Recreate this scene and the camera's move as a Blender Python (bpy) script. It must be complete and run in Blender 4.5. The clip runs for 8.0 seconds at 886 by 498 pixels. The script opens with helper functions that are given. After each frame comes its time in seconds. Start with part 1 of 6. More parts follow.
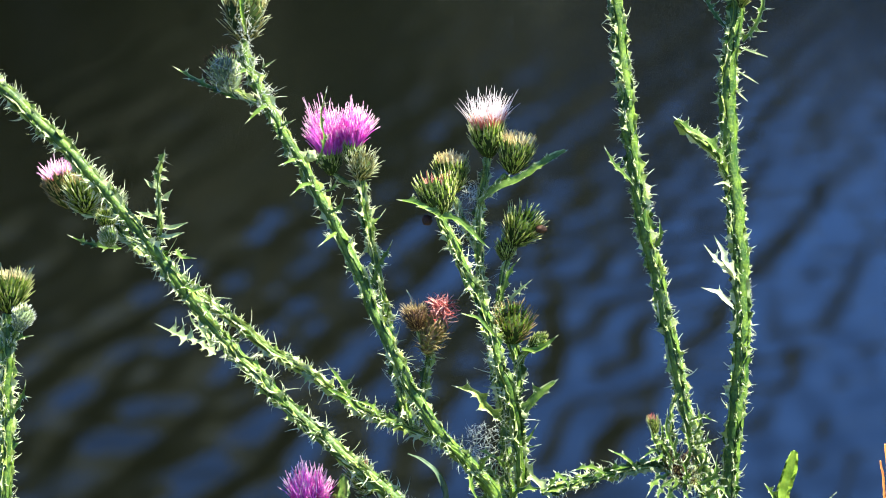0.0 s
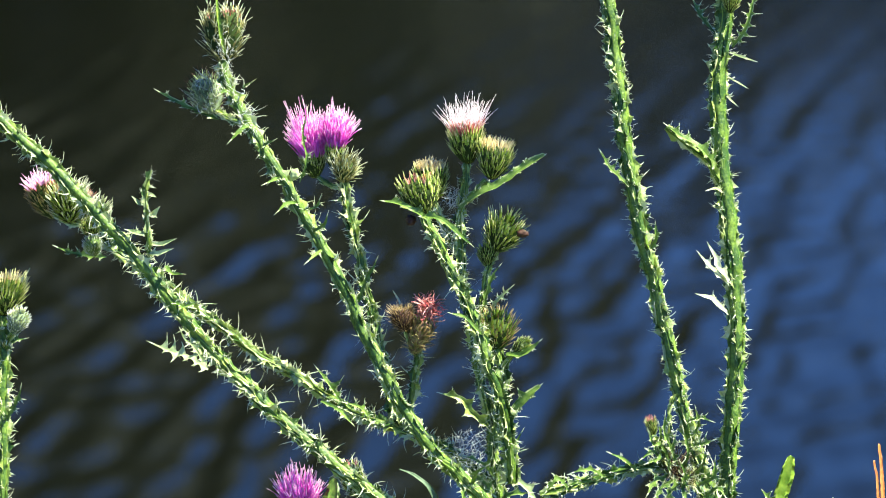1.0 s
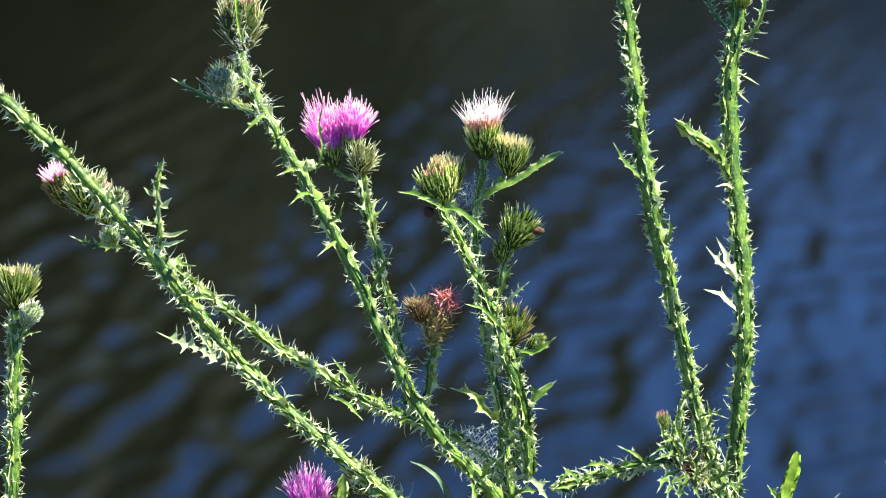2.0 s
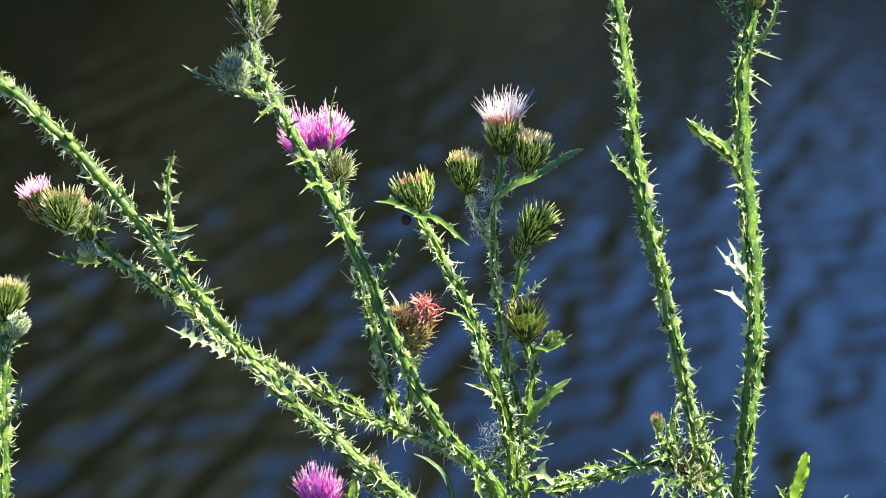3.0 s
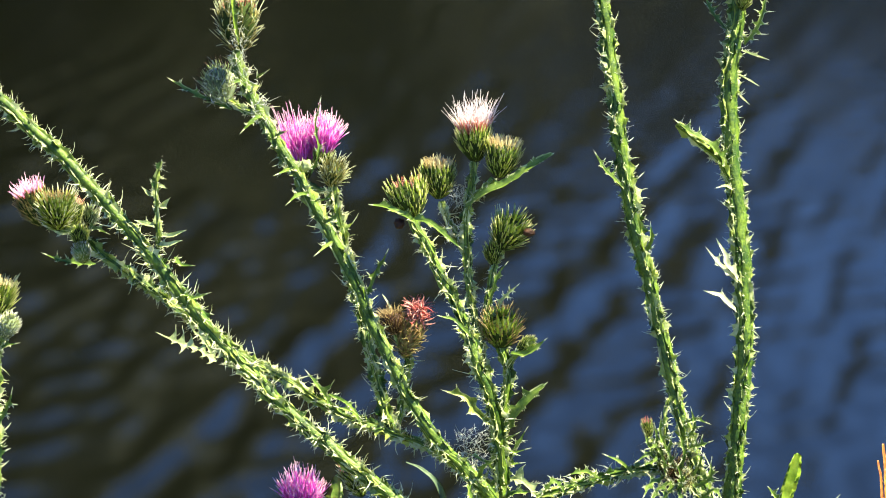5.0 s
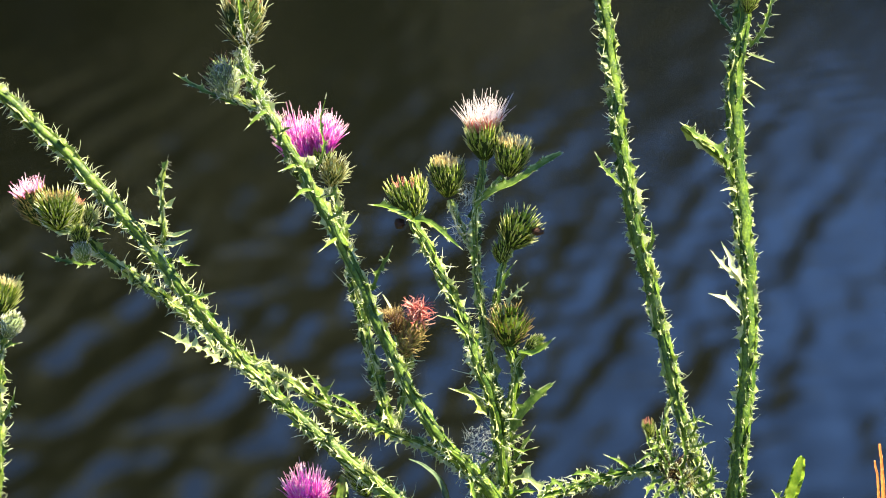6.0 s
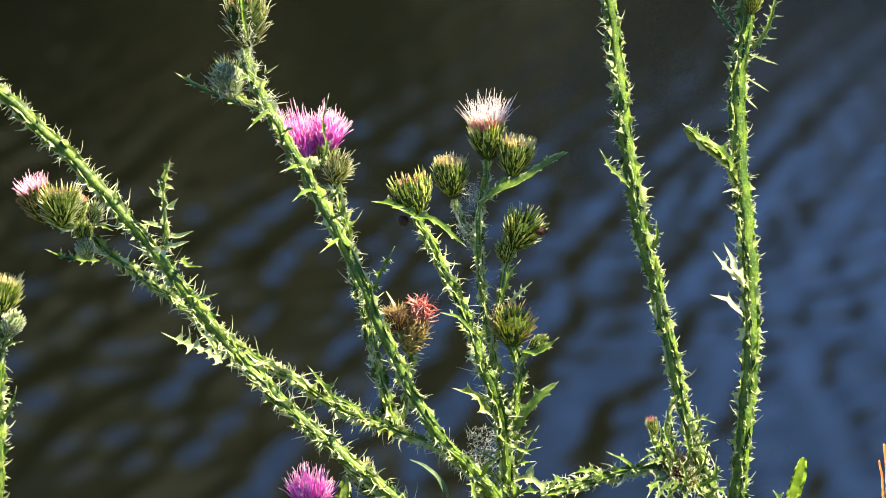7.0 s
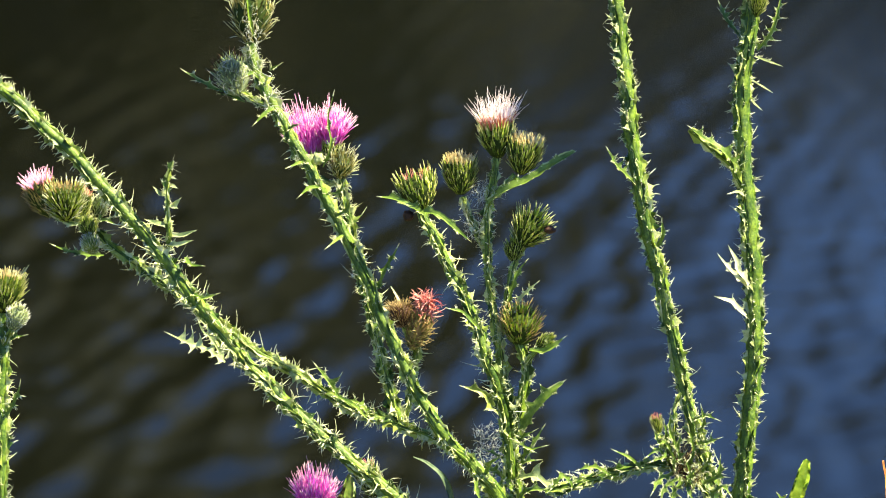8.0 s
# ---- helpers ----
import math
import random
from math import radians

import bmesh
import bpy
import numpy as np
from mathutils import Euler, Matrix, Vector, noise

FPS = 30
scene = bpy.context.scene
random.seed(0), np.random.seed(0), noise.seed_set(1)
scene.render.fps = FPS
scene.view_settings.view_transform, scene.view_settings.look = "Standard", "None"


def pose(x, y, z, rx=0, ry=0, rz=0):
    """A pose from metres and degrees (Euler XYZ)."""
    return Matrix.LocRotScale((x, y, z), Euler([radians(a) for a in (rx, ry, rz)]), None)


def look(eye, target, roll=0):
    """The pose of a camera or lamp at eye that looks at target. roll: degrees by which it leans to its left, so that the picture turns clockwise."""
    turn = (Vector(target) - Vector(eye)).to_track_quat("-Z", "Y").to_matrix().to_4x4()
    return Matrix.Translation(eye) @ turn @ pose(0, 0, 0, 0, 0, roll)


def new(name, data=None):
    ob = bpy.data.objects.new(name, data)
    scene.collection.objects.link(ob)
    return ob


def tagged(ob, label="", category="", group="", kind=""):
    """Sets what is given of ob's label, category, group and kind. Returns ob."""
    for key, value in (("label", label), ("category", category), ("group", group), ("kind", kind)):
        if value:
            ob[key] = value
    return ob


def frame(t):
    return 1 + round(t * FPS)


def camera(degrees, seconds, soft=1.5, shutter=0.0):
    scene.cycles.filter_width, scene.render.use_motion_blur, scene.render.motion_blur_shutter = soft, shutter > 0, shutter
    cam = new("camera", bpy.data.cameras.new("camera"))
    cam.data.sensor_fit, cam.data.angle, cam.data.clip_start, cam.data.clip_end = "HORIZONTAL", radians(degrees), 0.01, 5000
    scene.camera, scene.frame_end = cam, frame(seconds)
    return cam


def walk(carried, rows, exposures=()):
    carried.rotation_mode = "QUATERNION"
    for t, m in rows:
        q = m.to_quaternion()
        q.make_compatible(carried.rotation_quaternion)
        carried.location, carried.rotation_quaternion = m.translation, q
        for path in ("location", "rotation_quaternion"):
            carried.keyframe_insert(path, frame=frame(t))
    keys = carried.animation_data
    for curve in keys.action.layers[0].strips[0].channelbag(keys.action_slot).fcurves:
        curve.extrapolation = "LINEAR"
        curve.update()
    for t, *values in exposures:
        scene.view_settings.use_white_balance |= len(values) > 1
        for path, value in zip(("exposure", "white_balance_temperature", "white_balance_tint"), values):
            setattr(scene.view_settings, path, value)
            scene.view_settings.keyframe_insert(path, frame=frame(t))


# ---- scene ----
TILT = 14.0
EYE = Vector((0.0, 0.0, 1.6))
FWD = Vector((0, math.cos(radians(TILT)), -math.sin(radians(TILT))))
RIGHT = Vector((1, 0, 0))
UP = Vector((0, math.sin(radians(TILT)), math.cos(radians(TILT))))

# ---- camera: held still, a long lens about a metre from the thistles ----
cam = camera(20.0, 8.0, soft=1.0)
cam.data.dof.use_dof, cam.data.dof.focus_distance, cam.data.dof.aperture_fstop = True, 0.99, 10.5
walk(cam, [(0.0, look(EYE, EYE + FWD)), (8.0, look(EYE, EYE + FWD))], 
     exposures=[(0.0, 2.34, 5520, 8), (1.5, 2.34, 5520, 8), (3.5, 2.34, 5850, 7), (4.5, 2.34, 6180, 7), (6.5, 2.35, 6680, 7), (8.0, 2.35, 6780, 7)])

# ---- world and sun ----
SUN_TURN, SUN_HEIGHT = 99.0, 56.0      # degrees clockwise from straight ahead; above the horizon
world = bpy.data.worlds.new("sky")
scene.world = world
world.use_nodes = True
wn = world.node_tree
sky = wn.nodes.new("ShaderNodeTexSky")
sky.sky_type = "NISHITA"
sky.sun_disc = False
sky.sun_elevation = radians(SUN_HEIGHT)
sky.sun_rotation = radians(SUN_TURN)
sky.air_density, sky.dust_density, sky.ozone_density = 0.45, 0.0, 10.0
deep = wn.nodes.new("ShaderNodeMix")          # a clear, deep blue sky
deep.data_type, deep.blend_type = "RGBA", "MULTIPLY"
deep.inputs["Factor"].default_value = 1.0
deep.inputs["B"].default_value = (0.95, 0.97, 1.0, 1.0)
wn.links.new(sky.outputs[0], deep.inputs["A"])
wn.links.new(deep.outputs["Result"], wn.nodes["Background"].inputs[0])
wn.nodes["Background"].inputs[1].default_value = 0.084
sun = new("sun", bpy.data.lights.new("sun", "SUN"))
sun.data.energy = 5.0
sun.data.angle = radians(0.53)
sun.data.color = (1.0, 0.9, 0.6)
sun_way = Vector((math.sin(radians(SUN_TURN)) * math.cos(radians(SUN_HEIGHT)),
                  math.cos(radians(SUN_TURN)) * math.cos(radians(SUN_HEIGHT)), math.sin(radians(SUN_HEIGHT))))
sun.matrix_world = look(sun_way * 30, (0, 0, 0))


# ---- materials ----
def material(name, low, high, rough=0.5, grain=300.0, blotch=40.0, bump=0.15, translucent=0.0, spec=0.4, island=0.25, sheen=0.0):
    """A plant or soil surface: two colours mixed by fine grain and larger blotches, with each loose piece a little lighter or darker."""
    m = bpy.data.materials.new(name)
    m.use_nodes = True
    nt = m.node_tree
    n, l = nt.nodes, nt.links
    p = n["Principled BSDF"]
    co = n.new("ShaderNodeTexCoord")
    a = n.new("ShaderNodeTexNoise")
    a.inputs["Scale"].default_value, a.inputs["Detail"].default_value = grain, 3.0
    b = n.new("ShaderNodeTexNoise")
    b.inputs["Scale"].default_value, b.inputs["Detail"].default_value = blotch, 2.0
    geo = n.new("ShaderNodeNewGeometry")
    for t in (a, b):
        l.new(co.outputs["Object"], t.inputs["Vector"])
    add = n.new("ShaderNodeMath")
    add.operation = "ADD"
    l.new(a.outputs["Fac"], add.inputs[0])
    l.new(b.outputs["Fac"], add.inputs[1])
    isl = n.new("ShaderNodeMath")
    isl.operation = "MULTIPLY_ADD"
    l.new(geo.outputs["Random Per Island"], isl.inputs[0])
    isl.inputs[1].default_value = 2 * island
    isl.inputs[2].default_value = -island
    tot = n.new("ShaderNodeMath")
    tot.operation = "ADD"
    l.new(add.outputs[0], tot.inputs[0])
    l.new(isl.outputs[0], tot.inputs[1])
    ramp = n.new("ShaderNodeMapRange")
    ramp.inputs["From Min"].default_value, ramp.inputs["From Max"].default_value = 0.72, 1.28
    l.new(tot.outputs[0], ramp.inputs["Value"])
    mix = n.new("ShaderNodeMix")
    mix.data_type = "RGBA"
    mix.inputs["A"].default_value, mix.inputs["B"].default_value = (*low, 1), (*high, 1)
    l.new(ramp.outputs["Result"], mix.inputs["Factor"])
    l.new(mix.outputs["Result"], p.inputs["Base Color"])
    p.inputs["Roughness"].default_value = rough
    p.inputs["Specular IOR Level"].default_value = spec
    if bump:
        bp = n.new("ShaderNodeBump")
        bp.inputs["Strength"].default_value = bump
        bp.inputs["Distance"].default_value = 0.0006 if grain > 50 else 0.02
        l.new(a.outputs["Fac"], bp.inputs["Height"])
        l.new(bp.outputs["Normal"], p.inputs["Normal"])
    if translucent:
        tr = n.new("ShaderNodeBsdfTranslucent")
        l.new(mix.outputs["Result"], tr.inputs["Color"])
        ms = n.new("ShaderNodeMixShader")
        ms.inputs[0].default_value = translucent
        l.new(p.outputs[0], ms.inputs[1])
        l.new(tr.outputs[0], ms.inputs[2])
        l.new(ms.outputs[0], n["Material Output"].inputs["Surface"])
    return m


# Wide dark-to-pale spread in stem and wings also paints in sun and shade.
STEM = material("thistle_stem_skin", (0.025, 0.065, 0.004), (0.17, 0.25, 0.022), 0.5, 900, 160, 0.6, 0.0, 0.35)
WING = material("thistle_wing", (0.03, 0.08, 0.006), (0.38, 0.46, 0.1), 0.42, 700, 120, 0.2, 0.4, 0.5, 0.5)
PALEWING = material("pale_wing_lobe", (0.3, 0.37, 0.12), (0.64, 0.67, 0.36), 0.45, 700, 120, 0.2, 0.35, 0.4)
SPINE = material("pale_spine", (0.5, 0.54, 0.3), (0.8, 0.8, 0.6), 0.4, 900, 90, 0.0, 0.25, 0.5)
LEAF = material("thistle_leaf", (0.04, 0.1, 0.01), (0.21, 0.31, 0.05), 0.45, 600, 120, 0.25, 0.3, 0.45)
# Core nearly black, painting in the shade between the bracts.
BODY = material("shaded_head_body", (0.008, 0.016, 0.002), (0.03, 0.05, 0.006), 0.8, 800, 140, 0.3, 0.0, 0.15)
BRACT = material("green_bract", (0.09, 0.16, 0.012), (0.48, 0.58, 0.09), 0.42, 700, 120, 0.1, 0.4, 0.45)
BRACT_TIP = material("bract_tip", (0.36, 0.4, 0.09), (0.8, 0.78, 0.4), 0.45, 700, 120, 0.0, 0.3, 0.4)
TAN = material("dry_bract", (0.25, 0.17, 0.07), (0.5, 0.38, 0.18), 0.5, 700, 120, 0.1, 0.25, 0.4)
DRYBROWN = material("brown_dry_bract", (0.09, 0.05, 0.02), (0.3, 0.2, 0.09), 0.55, 700, 120, 0.2, 0.15, 0.3)
DRYGREEN = material("drying_bract", (0.12, 0.12, 0.03), (0.4, 0.36, 0.12), 0.5, 700, 120, 0.1, 0.2, 0.4)
PINK = material("magenta_floret", (0.74, 0.09, 0.58), (0.95, 0.32, 0.92), 0.5, 700, 120, 0.0, 0.6, 0.3)
# Pale ends imitate sunlight whitening the magenta floret tips.
PINK_TIP = material("pale_magenta_tip", (0.85, 0.42, 0.72), (0.97, 0.74, 0.88), 0.5, 700, 120, 0.0, 0.4, 0.3)
BLUSH = material("faded_floret", (0.6, 0.16, 0.12), (0.8, 0.4, 0.32), 0.5, 700, 120, 0.0, 0.4, 0.3)
WHITE = material("white_floret_tip", (0.86, 0.71, 0.74), (0.97, 0.92, 0.95), 0.5, 700, 120, 0.0, 0.4, 0.3)
ROSE = material("withered_red_floret", (0.5, 0.1, 0.1), (0.93, 0.56, 0.5), 0.55, 700, 120, 0.0, 0.35, 0.3)
YELLOW = material("yellow_brown_tuft", (0.68, 0.5, 0.2), (0.94, 0.85, 0.52), 0.55, 700, 120, 0.0, 0.3, 0.3)
DARK = material("brown_shrivelled", (0.015, 0.007, 0.004), (0.06, 0.024, 0.013), 0.7, 700, 120, 0.4, 0.0, 0.3)
YOUNG = material("young_leaf", (0.14, 0.27, 0.015), (0.34, 0.46, 0.05), 0.4, 600, 120, 0.2, 0.5, 0.45)
# Leaf green dimmed and greyed: shade put into the colour of one leaf.
SHADELEAF = material("shaded_leaf", (0.03, 0.06, 0.03), (0.1, 0.15, 0.08), 0.6, 600, 120, 0.25, 0.1, 0.3)
PALELEAF = material("pale_leaf", (0.2, 0.28, 0.1), (0.52, 0.58, 0.3), 0.45, 600, 120, 0.25, 0.35, 0.45)
WOOL = material("woolly_head", (0.05, 0.075, 0.03), (0.19, 0.23, 0.13), 0.8, 900, 140, 0.6, 0.0, 0.2)
HAIR = material("cobweb_hair", (0.5, 0.52, 0.48), (0.75, 0.76, 0.72), 0.6, 700, 120, 0.0, 0.35, 0.3)
STRAW = material("orange_straw", (0.34, 0.1, 0.02), (0.66, 0.28, 0.06), 0.5, 500, 60, 0.2, 0.25, 0.4)
SOIL = material("grassy_soil", (0.05, 0.045, 0.02), (0.09, 0.1, 0.035), 0.9, 3.0, 0.3, 0.5, 0.0, 0.2)
BARK = material("tree_bark", (0.05, 0.035, 0.02), (0.12, 0.09, 0.06), 0.9, 8.0, 1.0, 0.6, 0.0, 0.2)
# Darker than real foliage: canopy shade is in the colour, keeping reflections dark.
CROWN = material("shaded_tree_leaves", (0.005, 0.0077, 0.0012), (0.0125, 0.018, 0.003), 0.6, 4.0, 0.5, 0.0, 0.1, 0.3)


def water_material():
    m = bpy.data.materials.new("pond_water")
    m.use_nodes = True
    n, l = m.node_tree.nodes, m.node_tree.links
    p = n["Principled BSDF"]
    co = n.new("ShaderNodeTexCoord")
    silt = n.new("ShaderNodeTexNoise")
    silt.inputs["Scale"].default_value = 0.5
    l.new(co.outputs["Object"], silt.inputs["Vector"])
    mix = n.new("ShaderNodeMix")
    mix.data_type = "RGBA"
    mix.inputs["A"].default_value, mix.inputs["B"].default_value = (0.0017, 0.0021, 0.0009, 1), (0.0024, 0.0028, 0.0012, 1)
    l.new(silt.outputs["Fac"], mix.inputs["Factor"])
    l.new(mix.outputs["Result"], p.inputs["Base Color"])
    p.inputs["Roughness"].default_value = 0.175
    p.inputs["IOR"].default_value = 1.333
    fine = n.new("ShaderNodeTexNoise")
    fine.inputs["Scale"].default_value, fine.inputs["Detail"].default_value = 14.0, 2.0
    l.new(co.outputs["Object"], fine.inputs["Vector"])
    bp = n.new("ShaderNodeBump")
    bp.inputs["Strength"].default_value, bp.inputs["Distance"].default_value = 0.06, 0.01
    l.new(fine.outputs["Fac"], bp.inputs["Height"])
    l.new(bp.outputs["Normal"], p.inputs["Normal"])
    return m


WATER = water_material()


# ---- helpers ----
def at(x, z, d=0.0):
    """A place x cm to the right and z cm above the middle of a board a metre before the eye, drawn d cm towards the eye."""
    return EYE + (1 - d / 100) * (FWD + x / 100 * RIGHT + z / 100 * UP)


def way(x, z, d=0.0):
    return (x * RIGHT + z * UP - d * FWD).normalized()


def rnd(a, b):
    return random.uniform(a, b)


def smooth_path(points, step):
    """A smooth curve through the points, sampled every step metres."""
    p = [2 * points[0] - points[1], *points, 2 * points[-1] - points[-2]]
    out = []
    for i in range(1, len(p) - 2):
        n = max(2, int((p[i + 1] - p[i]).length / step))
        for k in range(n):
            t = k / n
            out.append(0.5 * (2 * p[i] + (p[i + 1] - p[i - 1]) * t + (2 * p[i - 1] - 5 * p[i] + 4 * p[i + 1] - p[i + 2]) * t * t
                              + (3 * p[i] - p[i - 1] - 3 * p[i + 1] + p[i + 2]) * t ** 3))
    out.append(points[-1])
    return out


def frames_along(path):
    """Tangent and two side vectors at each point of a path, without twist."""
    out, side = [], None
    for i, p in enumerate(path):
        t = (path[min(i + 1, len(path) - 1)] - path[max(i - 1, 0)]).normalized()
        if side is None:
            side = t.orthogonal().normalized()
        side = (side - side.dot(t) * t).normalized()
        out.append((t, side, t.cross(side)))
    return out


class Shape:
    """Loose pieces of one mesh."""

    def __init__(self):
        self.v, self.f, self.m = [], [], []

    def tube(self, path, radii, n=6, mat=0, flute=0.0, tips=None, tipfrom=0.5):
        fr = frames_along(path)
        o = len(self.v)
        for i, (p, (t, a, b)) in enumerate(zip(path, fr)):
            for k in range(n):
                q = 2 * math.pi * k / n
                r = radii[i] * (1 + (flute if k % 2 else -flute))
                self.v.append(p + r * (math.cos(q) * a + math.sin(q) * b))
        for i in range(len(path) - 1):
            for k in range(n):
                k2 = (k + 1) % n
                self.f.append((o + i * n + k, o + i * n + k2, o + (i + 1) * n + k2, o + (i + 1) * n + k))
                self.m.append(tips if tips is not None and i >= (len(path) - 1) * tipfrom else mat)
        self.f.append(tuple(range(o + n - 1, o - 1, -1)))
        self.m.append(mat)
        e = o + (len(path) - 1) * n
        self.f.append(tuple(range(e, e + n)))
        self.m.append(mat if tips is None else tips)

    def spike(self, p, d, length, r, bend=None, mat=0, n=3, rings=3, tips=None, taper=0.93, tipfrom=0.5):
        """A tapering, bent thorn."""
        d = d.normalized()
        bend = bend if bend is not None else Vector((0, 0, 0))
        path = [p + d * length * s + bend * length * s * s for s in [i / rings for i in range(rings + 1)]]
        self.tube(path, [r * (1 - taper * i / rings) for i in range(rings + 1)], n, mat, 0.0, tips, tipfrom)

    def blade(self, path, widths, face, thick, mat=0, tips=None):
        """A leaf-like strip with a lens-shaped section; face: the way its upper side looks."""
        o = len(self.v)
        for i, p in enumerate(path):
            t = (path[min(i + 1, len(path) - 1)] - path[max(i - 1, 0)]).normalized()
            s = t.cross(face).normalized()
            up = s.cross(t).normalized()
            h = thick * min(1.0, widths[i] / max(widths) + 0.1)
            self.v += [p - s * widths[i] / 2 + up * thick * 0.4, p + up * h * 0.1, p + s * widths[i] / 2 + up * thick * 0.4, p - up * h]
        for i in range(len(path) - 1):
            for k in range(4):
                k2 = (k + 1) % 4
                self.f.append((o + 4 * i + k, o + 4 * i + k2, o + 4 * i + 4 + k2, o + 4 * i + 4 + k))
                self.m.append(tips if tips is not None and i >= (len(path) - 1) * 0.5 else mat)
        self.f.append((o + 3, o + 2, o + 1, o))
        e = o + 4 * (len(path) - 1)
        self.f.append((e, e + 1, e + 2, e + 3))
        self.m += [mat, mat if tips is None else tips]

    def ribbon(self, feet, rims, sides, thick, mats):
        """A thin flange along a stem: wedge-shaped in section, from its feet out to its rim."""
        o = len(self.v)
        for p, r, d in zip(feet, rims, sides):
            mid = p * 0.45 + r * 0.55
            self.v += [p + d * thick, mid + d * thick * 0.55, r, mid - d * thick * 0.55, p - d * thick]
        for i in range(len(feet) - 1):
            for k in range(4):
                self.f.append((o + 5 * i + k, o + 5 * i + k + 1, o + 5 * i + 6 + k, o + 5 * i + 5 + k))
                self.m.append(mats[i])

    def frond(self, path, left, right, face, fold, thick, mat=0, tips=None):
        """A leaf with toothed sides, folded along its midrib. left, right: how far each side reaches at each point."""
        o = len(self.v)
        edges = {-1: [], 1: []}
        for i, p in enumerate(path):
            t = (path[min(i + 1, len(path) - 1)] - path[max(i - 1, 0)]).normalized()
            s = t.cross(face).normalized()
            up = s.cross(t).normalized()
            cl = fold * (1 + noise.noise(p * 260))
            cr = fold * (1 + noise.noise(p * 260 + Vector((9, 0, 0))))
            a, b = p - s * left[i] + up * left[i] * cl, p + s * right[i] + up * right[i] * cr
            edges[-1].append(a), edges[1].append(b)
            self.v += [a, p * 0.28 + a * 0.72 - up * left[i] * 0.1, p, p * 0.28 + b * 0.72 - up * right[i] * 0.1, b, p - up * thick]
        for i in range(len(path) - 1):
            for k in range(6):
                k2 = (k + 1) % 6
                self.f.append((o + 6 * i + k, o + 6 * i + k2, o + 6 * i + 6 + k2, o + 6 * i + 6 + k))
                self.m.append(tips if tips is not None and k in (0, 3) else mat)
        e = o + 6 * (len(path) - 1)
        self.f += [tuple(range(o + 5, o - 1, -1)), tuple(range(e, e + 6))]
        self.m += [mat, mat]
        return edges


def part(name, shape, materials, parent, label="", smooth=True):
    """One mesh under a thing or a part, built in world places and hung there."""
    me = bpy.data.meshes.new(name)
    root = parent
    while root.parent:
        root = root.parent
    base = Vector(root["foot"])
    me.from_pydata([tuple(Vector(v) - base) for v in shape.v], [], shape.f)
    for m in materials:
        me.materials.append(m)
    me.polygons.foreach_set("material_index", shape.m)
    me.polygons.foreach_set("use_smooth", [smooth] * len(shape.f))
    me.update()
    ob = new(name, me)
    ob.parent = parent
    if label:
        ob["label"] = label
    return ob


def thing(name, foot, label, category, group=""):
    ob = new(name)
    ob.empty_display_size = 0.05
    ob["foot"] = tuple(foot)
    ob.location = foot
    return tagged(ob, label, category, group)


